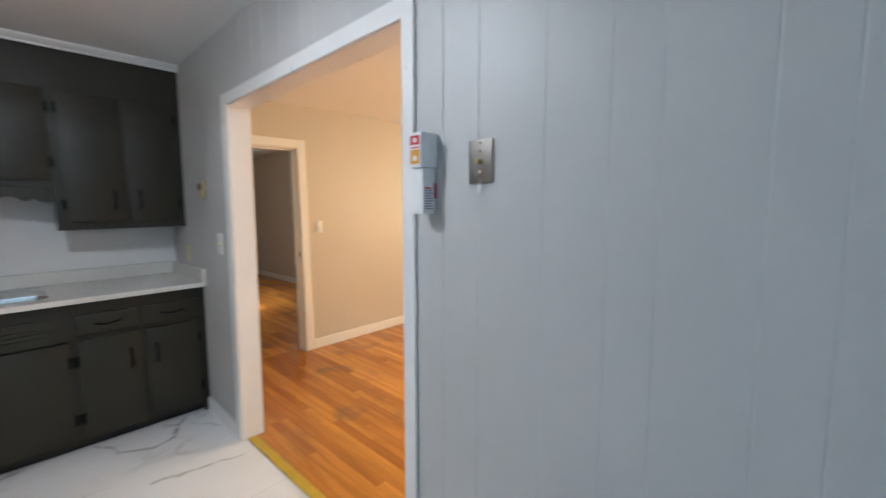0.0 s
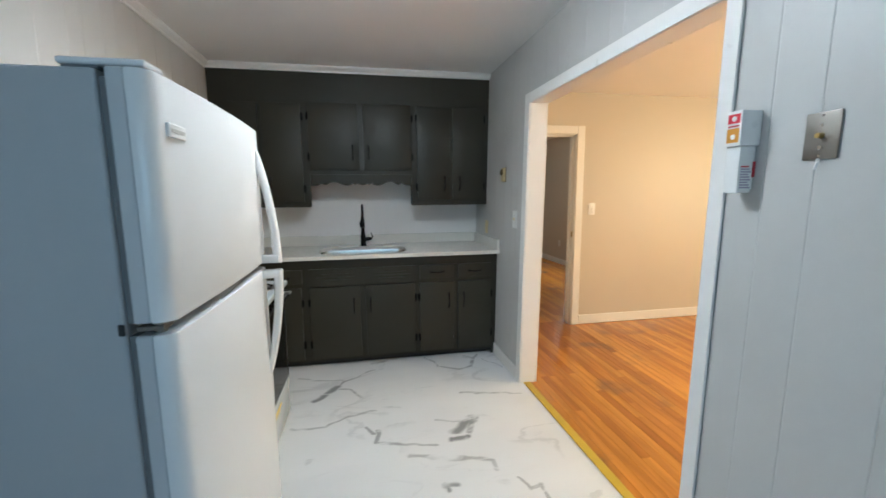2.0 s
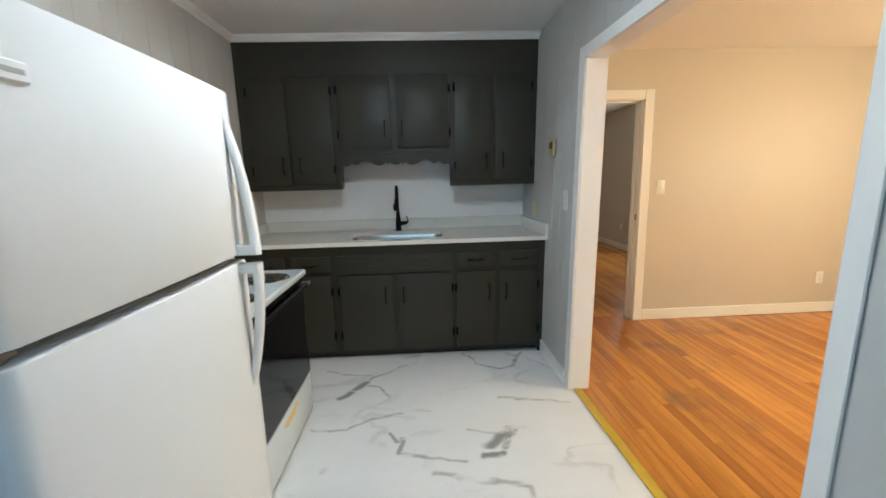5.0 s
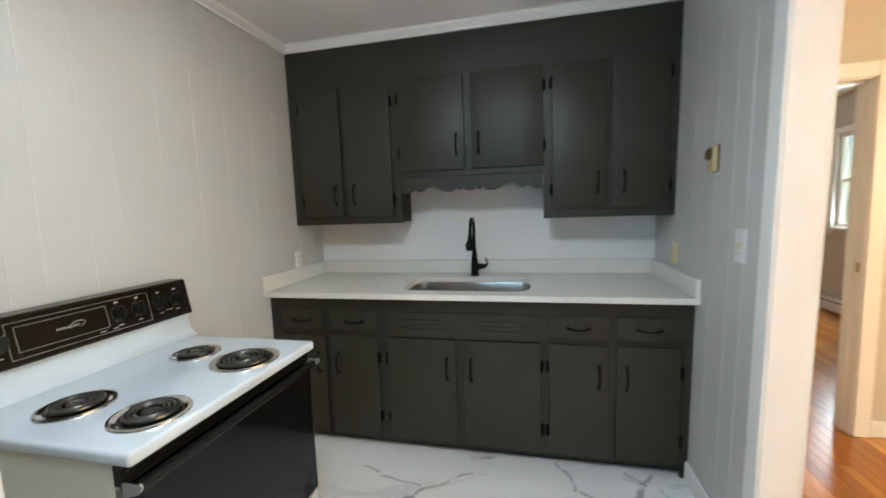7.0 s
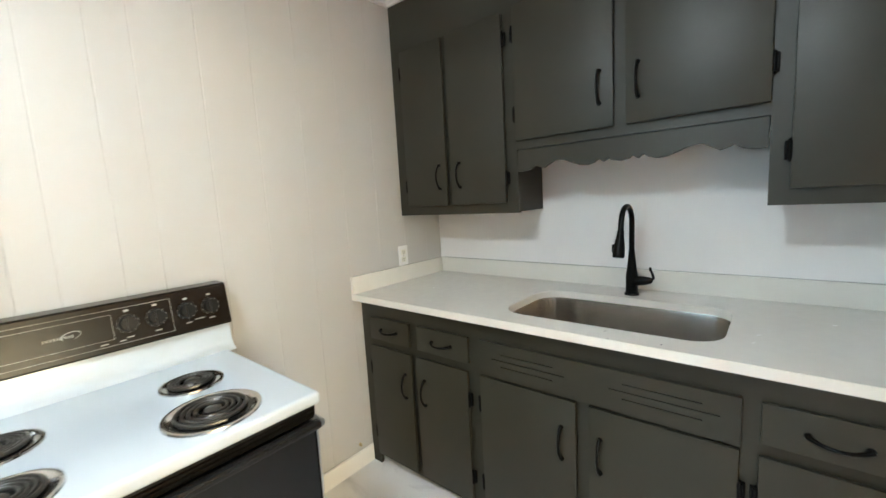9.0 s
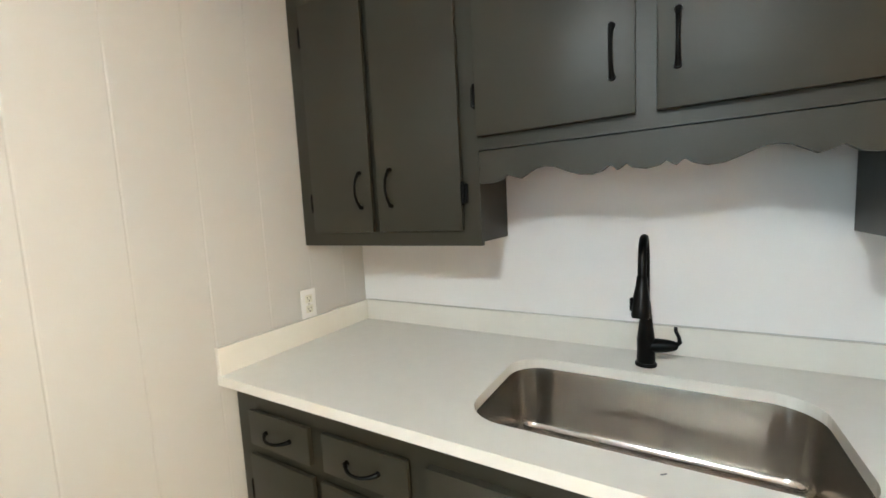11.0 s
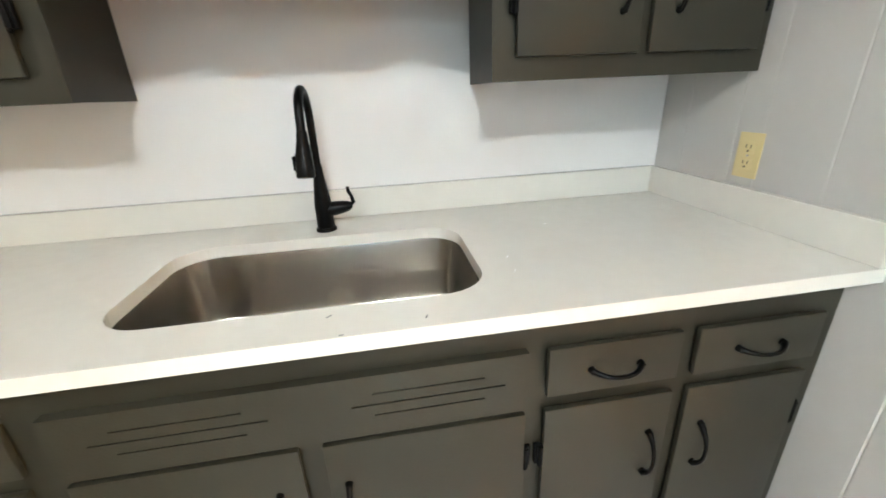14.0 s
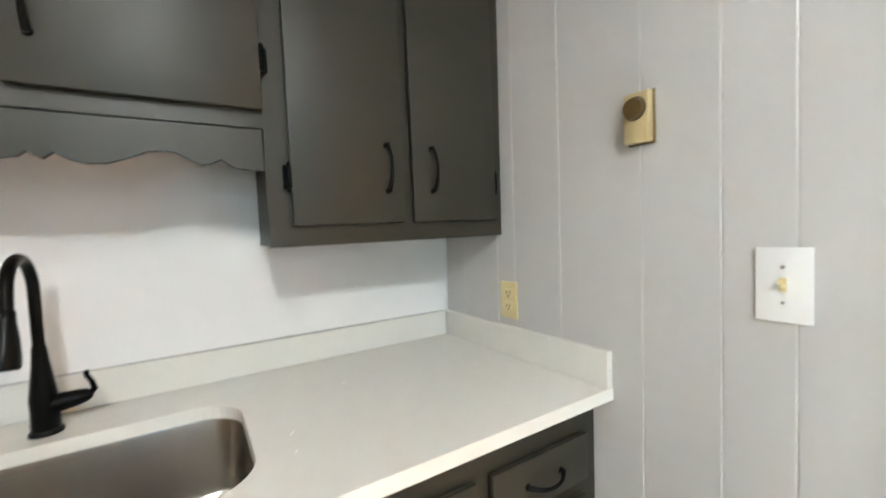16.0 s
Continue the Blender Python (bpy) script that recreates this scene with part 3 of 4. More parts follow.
def leaf(name, cab, x0, x1, z0, z1, face):
    g = 0.007      # the slab is rebated all round at the back
    bm = boxes((x0, x1, face - DT, face - 0.0085, z0, z1, 0.003, 2), (x0 + g, x1 - g, face - 0.0085, face - 0.0015, z0 + g, z1 - g))
    return part(name, bm, CAB, cab, "", True)


def cabinet_door(cab, x0, x1, z0, z1, face, hx, hz, hinges):
    """An overlay slab door; hx, hz: the pull; hinges: heights, on the side away from the pull."""
    d = leaf("door", cab, x0, x1, z0, z1, face)
    pull(d, hx, hz, face - DT)
    right = hx < (x0 + x1) / 2
    for z in hinges:
        hinge(d, x1 + 0.004 if right else x0 - 0.004, z, face - 0.006, 1 if right else -1)
    return d


def frame_body(x0, x1, z0, z1, face, holes):
    """Face frame with openings behind the doors, and the carcass boards behind it."""
    bm = bmesh.new()
    xs = sorted({x0, x1, *[h[0] for h in holes], *[h[1] for h in holes]})
    zs = sorted({z0, z1, *[h[2] for h in holes], *[h[3] for h in holes]})
    for a, b in zip(xs, xs[1:]):
        for c, d in zip(zs, zs[1:]):
            inside = any(h[0] - 1e-6 <= a and b <= h[1] + 1e-6 and h[2] - 1e-6 <= c and d <= h[3] + 1e-6 for h in holes)
            if not inside:
                box(bm, a, b, face, face + 0.019, c, d)
    bmesh.ops.remove_doubles(bm, verts=bm.verts, dist=1e-5)
    return bm


base_specs = [
    # unit span, doors (x0, x1, pull x), drawers (x0, x1)
    ("left", 0.002, 0.712, [(0.075, 0.352, 0.312), (0.385, 0.674, 0.432)], [(0.085, 0.348), (0.400, 0.684)]),
    ("sink", 0.712, 1.585, [(0.736, 1.122, 1.072), (1.166, 1.563, 1.203)], []),
    ("right", 1.585, W - 0.002, [(1.604, 1.888, 1.846), (1.925, 2.212, 1.972)], [(1.606, 1.888), (1.926, 2.218)]),
]
for nm, x0, x1, doors, drawers in base_specs:
    lab = {"left": "dark olive-grey painted base cabinet with two doors and two drawers", "sink": "dark olive-grey sink base cabinet with two doors and grooved panel",
           "right": "dark olive-grey painted base cabinet with drawers beside the wall"}[nm]
    cab = thing("base_cabinet", lab, "cabinet", group="base cabinets")
    holes = [(d[0] + 0.012, d[1] - 0.012, 0.09, 0.645) for d in doors]
    part("face_frame", frame_body(x0, x1, 0.05, 0.882, BF, holes), CAB, cab)
    part("carcass", boxes((x0, x0 + 0.016, BF + 0.0195, -0.002, 0.052, 0.62), (x1 - 0.016, x1, BF + 0.0195, -0.002, 0.052, 0.62), (x0 + 0.0165, x1 - 0.0165, BF + 0.0195, -0.018, 0.052, 0.068),
                          (x0 + 0.0165, x1 - 0.0165, -0.016, -0.002, 0.0685, 0.62)), CABIN, cab)
    part("toe_kick", boxes((x0, x1, BF + 0.055, -0.05, 0.0, 0.0515)), DARK, cab)
    if nm == "right":
        part("foot", boxes((x1 - 0.06, x1, BF, BF + 0.019, 0.0, 0.0495)), CAB, cab)
    if nm == "left":
        part("foot", boxes((x0, x0 + 0.06, BF, BF + 0.019, 0.0, 0.0495)), CAB, cab)
    for d in doors:
        cabinet_door(cab, d[0], d[1], 0.075, 0.660, BF, d[2], 0.50, (0.54, 0.197))
    for d in drawers:
        f = leaf("drawer", cab, d[0], d[1], 0.695, 0.806, BF)
        pull(f, (d[0] + d[1]) / 2, 0.748, BF - DT, False, 0.104)
    if nm == "sink":
        # false front with two sets of three sawn grooves
        bm = bmesh.new()
        zs = ((0.766, 0.105), (0.742, 0.145), (0.718, 0.105))
        rows = [0.672]
        for z, _ in reversed(zs):
            rows += [z - 0.0018, z + 0.0018]
        rows.append(0.806)
        box(bm, 0.738, 1.566, BF - 0.0125, BF - 0.0015, 0.672, 0.806)
        for i in range(0, len(rows) - 1, 2):
            box(bm, 0.738, 1.566, BF - DT, BF - 0.0126, rows[i], rows[i + 1])
        for z, half in zs:
            edges = [0.738, 0.940 - half, 0.940 + half, 1.375 - half, 1.375 + half, 1.566]
            for a, b in ((0, 1), (2, 3), (4, 5)):
                box(bm, edges[a], edges[b], BF - DT, BF - 0.0126, z - 0.0018, z + 0.0018)
        part("false_front", bm, CAB, cab, "fixed panel with sawn horizontal grooves")

upper_specs = [
    ("left", 0.002, 0.741, 1.280, [(0.080, 0.356, 0.312), (0.384, 0.690, 0.438)], 1.327, 2.120, 1.468, (2.015, 1.435)),
    ("middle", 0.741, 1.593, 1.552, [(0.745, 1.147, 1.098), (1.190, 1.592, 1.230)], 1.588, 2.130, 1.733, (2.022, 1.698)),
    ("right", 1.593, W + 0.014, 1.284, [(1.643, 1.929, 1.882), (1.956, 2.238, 2.016)], 1.333, 2.120, 1.474, (2.028, 1.444)),
]
for nm, x0, x1, zb, doors, z0, z1, hz, hg in upper_specs:
    lab = {"left": "dark olive-grey painted wall cabinet beside the panelled wall", "middle": "short dark olive-grey wall cabinet with scalloped valance over the sink",
           "right": "dark olive-grey painted wall cabinet with two tall doors"}[nm]
    cab = thing("wall_cabinet", lab, "cabinet", group="wall cabinets")
    holes = [(d[0] + 0.012, d[1] - 0.012, z0 + 0.012, z1 - 0.012) for d in doors]
    part("face_frame", frame_body(x0, x1, zb, CEIL - 0.004, UF, holes), CAB, cab)
    inset = {"left": (0, 0.042), "middle": (0.0, 0.0), "right": (0.022, 0)}[nm]
    a, b = x0 + inset[0], x1 - inset[1]
    part("carcass", boxes((a, a + 0.016, UF + 0.0195, -0.002, zb + 0.002, CEIL - 0.005), (b - 0.016, b, UF + 0.0195, -0.002, zb + 0.002, CEIL - 0.005),
                          (a + 0.0165, b - 0.0165, UF + 0.0195, -0.002, zb + 0.012, zb + 0.028), (a + 0.0165, b - 0.0165, -0.010, -0.002, zb + 0.0285, CEIL - 0.005)), CAB, cab)
    for d in doors:
        cabinet_door(cab, d[0], d[1], z0, z1, UF, d[2], hz, hg)
    if nm == "middle":
        # scalloped board, the same curve mirrored about its middle
        half = [(0.4225, 1.458), (0.385, 1.458), (0.362, 1.463), (0.340, 1.478), (0.325, 1.471), (0.303, 1.464), (0.285, 1.474), (0.262, 1.487), (0.240, 1.491), (0.215, 1.488), (0.18, 1.472),
                (0.15, 1.461), (0.12, 1.459), (0.095, 1.466), (0.078, 1.478), (0.070, 1.472), (0.062, 1.465), (0.052, 1.470), (0.042, 1.478), (0.030, 1.468), (0.0, 1.462)]
        mid = (x0 + x1) / 2
        low = [(mid - d, z) for d, z in half] + [(mid + d, z) for d, z in reversed(half[:-1])]
        pts = low + [(mid + 0.4225, 1.5475), (mid - 0.4225, 1.5475)]
        part("valance", extrude_outline(bmesh.new(), pts, "y", UF - 0.004, UF + 0.012), CAB, cab, "scalloped valance board")
        part("valance_rail", boxes((x0 + 0.002, x1 - 0.002, UF + 0.0125, UF + 0.03, 1.50, 1.5515)), CAB, cab)


# ---- worktop, sink and tap ----
def rounded_rect(x0, x1, y0, y1, r, n=8):
    pts = []
    for cx, cy, a in ((x1 - r, y1 - r, 0), (x0 + r, y1 - r, 90), (x0 + r, y0 + r, 180), (x1 - r, y0 + r, 270)):
        for i in range(n + 1):
            t = radians(a + 90 * i / n)
            pts.append((cx + r * math.cos(t), cy + r * math.sin(t)))
    return pts


SINK = (0.797, 1.515, -0.604, -0.195)
worktop = thing("worktop", "white quartz worktop with upstands and an undermount sink cutout", "worktop")
bm = bmesh.new()
hole = rounded_rect(*SINK, 0.095)
for z in (0.914, 0.884):
    loops = []
    for pts in ([(0.001, -0.708), (W - 0.001, -0.708), (W - 0.001, -0.001), (0.001, -0.001)], hole):
        vs = [bm.verts.new((x, y, z)) for x, y in pts]
        loops.append([bm.edges.new((vs[i], vs[(i + 1) % len(vs)])) for i in range(len(vs))])
    bmesh.ops.triangle_fill(bm, use_beauty=True, edges=loops[0] + loops[1])
tops = {}
for v in bm.verts:
    tops.setdefault((round(v.co.x, 5), round(v.co.y, 5)), []).append(v)
for pts in ([(0.001, -0.708), (W - 0.001, -0.708), (W - 0.001, -0.001), (0.001, -0.001)], hole):
    for i in range(len(pts)):
        a, b = (tops[(round(p[0], 5), round(p[1], 5))] for p in (pts[i], pts[(i + 1) % len(pts)]))
        bm.faces.new((a[0], b[0], b[1], a[1]))
part("slab", bm, QUARTZ, worktop)
for nm, s in (("back_upstand", (0.021, W - 0.0432, -0.020, -0.001, 0.9145, 1.002, 0.0015)), ("side_upstand", (0.001, 0.020, -0.708, -0.001, 0.9145, 1.002, 0.0015)),
              ("side_upstand", (W - 0.020, W - 0.001, -0.708, -0.001, 0.9145, 1.002, 0.0015))):
    wall_upstand = part(nm, boxes(s), QUARTZ, worktop)

sink = thing("sink", "single-bowl brushed stainless steel undermount sink", "sink")
bm = bmesh.new()
rings = []
for grow, z in ((0.022, 0.8835), (0.006, 0.8835), (0.004, 0.872), (-0.007, 0.73), (-0.009, 0.712), (-0.015, 0.699), (-0.026, 0.691), (-0.045, 0.688), (-0.12, 0.687)):
    pts = rounded_rect(SINK[0] - grow, SINK[1] + grow, SINK[2] - grow, SINK[3] + grow, max(0.02, 0.058 + grow), 10)
    rings.append([bm.verts.new((x, y, z)) for x, y in pts])
for a, b in zip(rings, rings[1:]):
    for i in range(len(a)):
        j = (i + 1) % len(a)
        bm.faces.new((a[i], a[j], b[j], b[i]))
bm.faces.new(rings[-1])
part("bowl", bm, STEEL, sink, "brushed steel bowl", True)
part("drain", lathe(bmesh.new(), [(0.056, 0.003), (0.050, 0.005), (0.042, 0.002), (0.040, -0.001), (0.0, -0.001)], (1.156, -0.36, 0.6875)), CHROME, sink, "chrome drain strainer", True)

tap = thing("kitchen_tap", "matte black gooseneck pull-down tap with side lever", "tap")
FX, FY, FZ = 1.156, -0.130, 0.9145
part("base", lathe(bmesh.new(), [(0.0, 0), (0.029, 0), (0.029, 0.006), (0.026, 0.010), (0.0, 0.010)], (FX, FY, FZ)), BLACKIRON, tap, "", True)
part("body", lathe(bmesh.new(), [(0.024, 0.010), (0.0245, 0.02), (0.023, 0.05), (0.024, 0.075), (0.0200, 0.105), (0.0150, 0.15), (0.0122, 0.185), (0.0104, 0.19), (0.0, 0.19)], (FX, FY, FZ)), BLACKIRON, tap, "", True)
pts = [(FX, FY, FZ + 0.13), (FX, FY, FZ + 0.24)]
RA = 0.074
for i in range(17):
    t = radians(i * 166 / 16)
    pts.append((FX, FY - RA + RA * math.cos(t), FZ + 0.303 + RA * 0.97 * math.sin(t)))
pts.append((FX, pts[-1][1] - 0.006, FZ + 0.285))
part("neck", tube(bmesh.new(), pts, 0.0104, 14), BLACKIRON, tap, "", True)
ha, hb = Vector(pts[-1]), Vector((FX - 0.002, FY - 0.178, FZ + 0.183))
head = [(0.0, 0.0112), (0.02, 0.0124), (0.22, 0.0138), (0.46, 0.0182), (0.78, 0.0212), (0.95, 0.0215), (1.0, 0.0190)]
part("spray_head", tube(bmesh.new(), [ha.lerp(hb, f) for f, _ in head], [r for _, r in head], 24), BLACKIRON, tap, "bell-shaped spray head", True)
hm = ha.lerp(hb, 0.66)
part("spray_button", boxes((hm.x - 0.0255, hm.x - 0.017, hm.y - 0.008, hm.y + 0.006, hm.z - 0.018, hm.z + 0.016, 0.003)), BLACKIRON, tap)
part("lever_hub", tube(bmesh.new(), [(FX + 0.01, FY, FZ + 0.060), (FX + 0.03, FY, FZ + 0.061), (FX + 0.055, FY - 0.002, FZ + 0.064), (FX + 0.072, FY - 0.003, FZ + 0.066), (FX + 0.080, FY - 0.003, FZ + 0.067)], [0.020, 0.020, 0.0175, 0.0135, 0.007], 14), BLACKIRON, tap, "", True)
part("lever", tube(bmesh.new(), [(FX + 0.074, FY - 0.003, FZ + 0.068), (FX + 0.084, FY - 0.006, FZ + 0.078), (FX + 0.081, FY - 0.010, FZ + 0.096), (FX + 0.074, FY - 0.014, FZ + 0.112), (FX + 0.074, FY - 0.017, FZ + 0.122)], [0.007, 0.0062, 0.005, 0.0048, 0.005], 10), BLACKIRON, tap, "thin curved lever", True)


# dark sealant line along the top of the back upstand
part("sealant", boxes((0.021, W - 0.0432, -0.0024, -0.0008, 1.0022, 1.0034)), FRSIDE, worktop, "thin dark sealant line")
# small flecks left lying on the worktop
for x, y, a, ln, mt in ((1.763, -0.258, 20, 0.010, WHITEPLASTIC), (1.589, -0.460, 55, 0.016, WHITEPLASTIC), (1.581, -0.537, 60, 0.014, WHITEPLASTIC), (1.212, -0.637, 40, 0.012, GASKET), (1.378, -0.676, 70, 0.011, GASKET), (1.237, -0.702, 10, 0.008, GASKET), (0.282, -0.405, 0, 0.008, WHITEPLASTIC)):
    bm = boxes((-ln / 2, ln / 2, -0.0012, 0.0012, 0.0, 0.0008))
    f = tagged(new("paint_fleck", mesh_of(bm, mt, False)), "tiny loose paint fleck lying on the white worktop", "debris", "flecks on the worktop")
    f.matrix_world = pose(x, y, 0.9142, 0, 0, a)

# ---- stove ----
stove = thing("electric_stove", "white freestanding electric coil stove with black oven door", "stove")
SY0, SY1 = -2.082, -1.352       # near and far sides
part("body", boxes((0.025, 0.655, SY0 + 0.006, SY1 - 0.006, 0.02, 0.842, 0.004)), ALMOND, stove, "almond enamel side panels")
bm = boxes((0.10, 0.708, SY0, SY1, 0.842, 0.8758, 0.013, 5))
part("cooktop", bm, ENAMEL, stove, "glossy white enamel cooktop", True)
PY1 = -1.328      # far end of the back guard
# back guard: white riser and tilted black control panel
prof = [(0.025, 0.845), (0.150, 0.8725), (0.128, 0.885), (0.118, 0.905), (0.108, 0.965), (0.025, 0.965)]
part("riser", extrude_outline(bmesh.new(), prof, "y", SY0 + 0.010, PY1 - 0.003), ENAMEL, stove, "white enamel riser", True)
prof = [(0.025, 0.966), (0.124, 0.966), (0.128, 0.972), (0.104, 1.104), (0.098, 1.109), (0.025, 1.109)]
panel = part("control_panel", extrude_outline(bmesh.new(), prof, "y", SY0 + 0.006, PY1), PANELBLACK, stove, "black control panel with printed lines")


def on_panel(y, z):
    """A point on the tilted face at height z."""
    return Vector((0.128 - (z - 0.972) * (0.024 / 0.132), y, z))


def print_bar(y0, y1, z0, z1, name="print_line"):
    bm = bmesh.new()
    a, b = on_panel(0, z0).x, on_panel(0, z1).x
    vs = [bm.verts.new(p) for p in ((a + 0.0008, y0, z0), (a + 0.0008, y1, z0), (b + 0.0008, y1, z1), (b + 0.0008, y0, z1), (a - 0.002, y0, z0), (a - 0.002, y1, z0), (b - 0.002, y1, z1), (b - 0.002, y0, z1))]
    for f in ((0, 1, 2, 3), (4, 5, 6, 7), (0, 1, 5, 4), (1, 2, 6, 5), (2, 3, 7, 6), (3, 0, 4, 7)):
        bm.faces.new([vs[i] for i in f])
    return part(name, bm, SILVER, panel, "silver printed line")


def print_frame(y0, y1, z0, z1, w=0.0009):
    for s in ((y0, y1, z0, z0 + w), (y0, y1, z1 - w, z1), (y0, y0 + w, z0 + w, z1 - w), (y1 - w, y1, z0 + w, z1 - w)):
        print_bar(*s)


print_frame(-1.925, -1.502, 0.985, 1.090)
print_frame(-1.905, -1.655, 1.003, 1.076)
for y0, y1, z0, z1 in ((-1.690, -1.672, 0.992, 0.995), (-1.645, -1.630, 0.992, 0.995), (-1.440, -1.410, 1.004, 1.007)):
    print_bar(y0, y1, z0, z1, "print_mark")
nrm = Vector((0.132, 0, 0.024)).normalized()
# maker's mark: a slanted swoosh and a row of short strokes
swoosh = []
for i in range(19):
    t = radians(-60 + 300 * i / 18)
    swoosh.append(on_panel(-1.748 + 0.021 * math.cos(t) + 0.006 * math.sin(t), 1.040 + 0.011 * math.sin(t)) + nrm * 0.0004)
part("maker_mark", tube(bmesh.new(), swoosh, [0.0004 + 0.0008 * math.sin(math.pi * i / 18) for i in range(19)], 6), SILVER, panel, "silver printed maker's mark", True)
for i in range(9):
    y = -1.806 + 0.0075 * i
    print_bar(y, y + 0.0030, 1.035, 1.042, "print_mark")
for y in (-1.387, -1.459, -1.545, -1.618, -1.95, -2.022):
    c = on_panel(y, 1.040)
    bm = cyl(bmesh.new(), c, c + nrm * 0.004, 0.029, None, 28)
    cyl(bm, c + nrm * 0.004, c + nrm * 0.018, 0.0235, 0.0205, 28)
    k = part("knob", bm, KNOB, stove, "round black control knob", True)
    g = bmesh.new()
    m = Matrix.Translation(c + nrm * 0.020) @ nrm.to_track_quat("X", "Z").to_matrix().to_4x4()
    bmesh.ops.create_cube(g, size=1, matrix=m @ Matrix.Diagonal((0.016, 0.011, 0.044, 1)))
    part("grip", g, KNOB, k)
    for i in range(9):
        t = radians(40 + 280 * i / 8)
        up = Vector((-0.024, 0, 0.132)).normalized()
        q = c + nrm * 0.0045 + (up * math.cos(t) + Vector((0, 1, 0)) * math.sin(t)) * 0.0268
        g = bmesh.new()
        bmesh.ops.create_cube(g, size=0.0019, matrix=Matrix.Translation(q))
        part("tick", g, SILVER, k)
    print_bar(y - 0.006, y + 0.006, 1.076, 1.082, "print_mark")
    print_bar(y - 0.009, y + 0.009, 0.998, 1.001, "print_mark")


def burner(x, y, r, turns):
    """A chrome drip pan with a flat spiral heating coil."""
    z = 0.8765
    pan = part("drip_pan", lathe(bmesh.new(), [(r + 0.018, 0.0), (r + 0.0165, 0.0042), (r + 0.011, 0.0050), (r + 0.003, 0.0030), (r - 0.003, 0.0006), (r - 0.003, 0.0)], (x, y, z), 44), CHROME, stove, "wide chrome drip pan ring", True)
    part("pan_bowl", lathe(bmesh.new(), [(r - 0.0025, 0.0008), (r - 0.03, 0.0004), (0.0, 0.0003)], (x, y, z), 32), BLACKPLASTIC, pan, "blackened drip pan bowl")
    bm = bmesh.new()
    pts = []
    n = int(turns * 30)
    for i in range(n + 1):
        f = i / n
        t = f * turns * 2 * math.pi
        rr = 0.028 + (r - 0.036) * f
        pts.append((x + rr * math.cos(t), y + rr * math.sin(t), z + 0.0075))
    tube(bm, pts, 0.0048, 8)
    part("coil", bm, COIL, pan, "grey-black spiral heating coil", True)
    part("coil_cap", lathe(bmesh.new(), [(0.0, 0.0120), (0.016, 0.0112), (0.021, 0.0080), (0.021, 0.0015), (0.0, 0.0015)], (x, y, z), 20), COIL, pan, "", True)
    part("coil_support", boxes((x - r + 0.01, x + r - 0.01, y - 0.0015, y + 0.0015, z + 0.0008, z + 0.003), (x - 0.0015, x + 0.0015, y - r + 0.01, y - 0.002, z + 0.0008, z + 0.003), (x - 0.0015, x + 0.0015, y + 0.002, y + r - 0.01, z + 0.0008, z + 0.003)), CHROME, pan)


burner(0.575, -1.567, 0.092, 4)
burner(0.344, -1.538, 0.064, 3)
burner(0.592, -1.928, 0.074, 3.5)
burner(0.344, -1.928, 0.070, 3.5)
# vent strip, oven door, drawer
bm = boxes((0.655, 0.676, SY0 + 0.004, SY1 - 0.004, 0.795, 0.8425))
for z in (0.803, 0.814, 0.825):
    box(bm, 0.676, 0.681, SY0 + 0.008, SY1 - 0.008, z, z + 0.006)
part("vent_strip", bm, BLACKPLASTIC, stove, "black ribbed vent strip")
door = part("oven_door", boxes((0.6555, 0.682, SY0 + 0.010, SY1 - 0.010, 0.270, 0.785, 0.004)), BLACKGLASS, stove, "glossy black glass oven door")
for y in (SY0 + 0.004, SY1 - 0.0095):
    part("door_edge", boxes((0.6555, 0.684, y, y + 0.0055, 0.270, 0.785)), CHROME, door, "thin chrome edge strip")
part("oven_handle", boxes((0.692, 0.718, SY0 + 0.010, SY1 - 0.010, 0.779, 0.801, 0.008, 3)), BLACKPLASTIC, door, "black full-width bar", True)
for y in (SY0 + 0.0035, SY1 - 0.0085):
    prof = [(0.676, 0.772), (0.692, 0.775), (0.716, 0.783), (0.726, 0.792), (0.729, 0.803), (0.723, 0.809), (0.714, 0.804), (0.676, 0.804)]
    part("handle_end", extrude_outline(bmesh.new(), prof, "y", y, y + 0.005), ALU, door, "dull aluminium hooked end bracket")
part("storage_drawer", boxes((0.6555, 0.682, SY0 + 0.006, SY1 - 0.006, 0.045, 0.262, 0.006, 2)), ENAMEL, stove, "white enamel storage drawer", True)
part("plinth", boxes((0.08, 0.62, SY0 + 0.03, SY1 - 0.03, 0.0, 0.0195)), DARK, stove)
tape = tagged(new("packing_tape", mesh_of(boxes((0.6825, 0.6835, -1.80, -1.60, 0.205, 0.222), (0.6825, 0.6835, -1.78, -1.64, 0.188, 0.196)), YELLOW, False)), "yellow tape strips stuck on the white stove drawer", "tape")


# ---- refrigerator ----
fridge = thing("refrigerator", "white top-freezer refrigerator with bowed doors and sides greyed as in shade", "refrigerator")
RY0, RY1 = -3.066, -2.326
part("cabinet_body", boxes((0.055, 0.752, RY0 + 0.004, RY1 - 0.004, 0.02, 1.603, 0.008, 3)), FRSIDE, fridge, "textured cabinet sides, shade put into their grey")
part("gasket", boxes((0.7525, 0.767, RY0 + 0.014, RY1 - 0.014, 0.10, 1.125), (0.7525, 0.767, RY0 + 0.014, RY1 - 0.014, 1.150, 1.590)), GASKET, fridge)


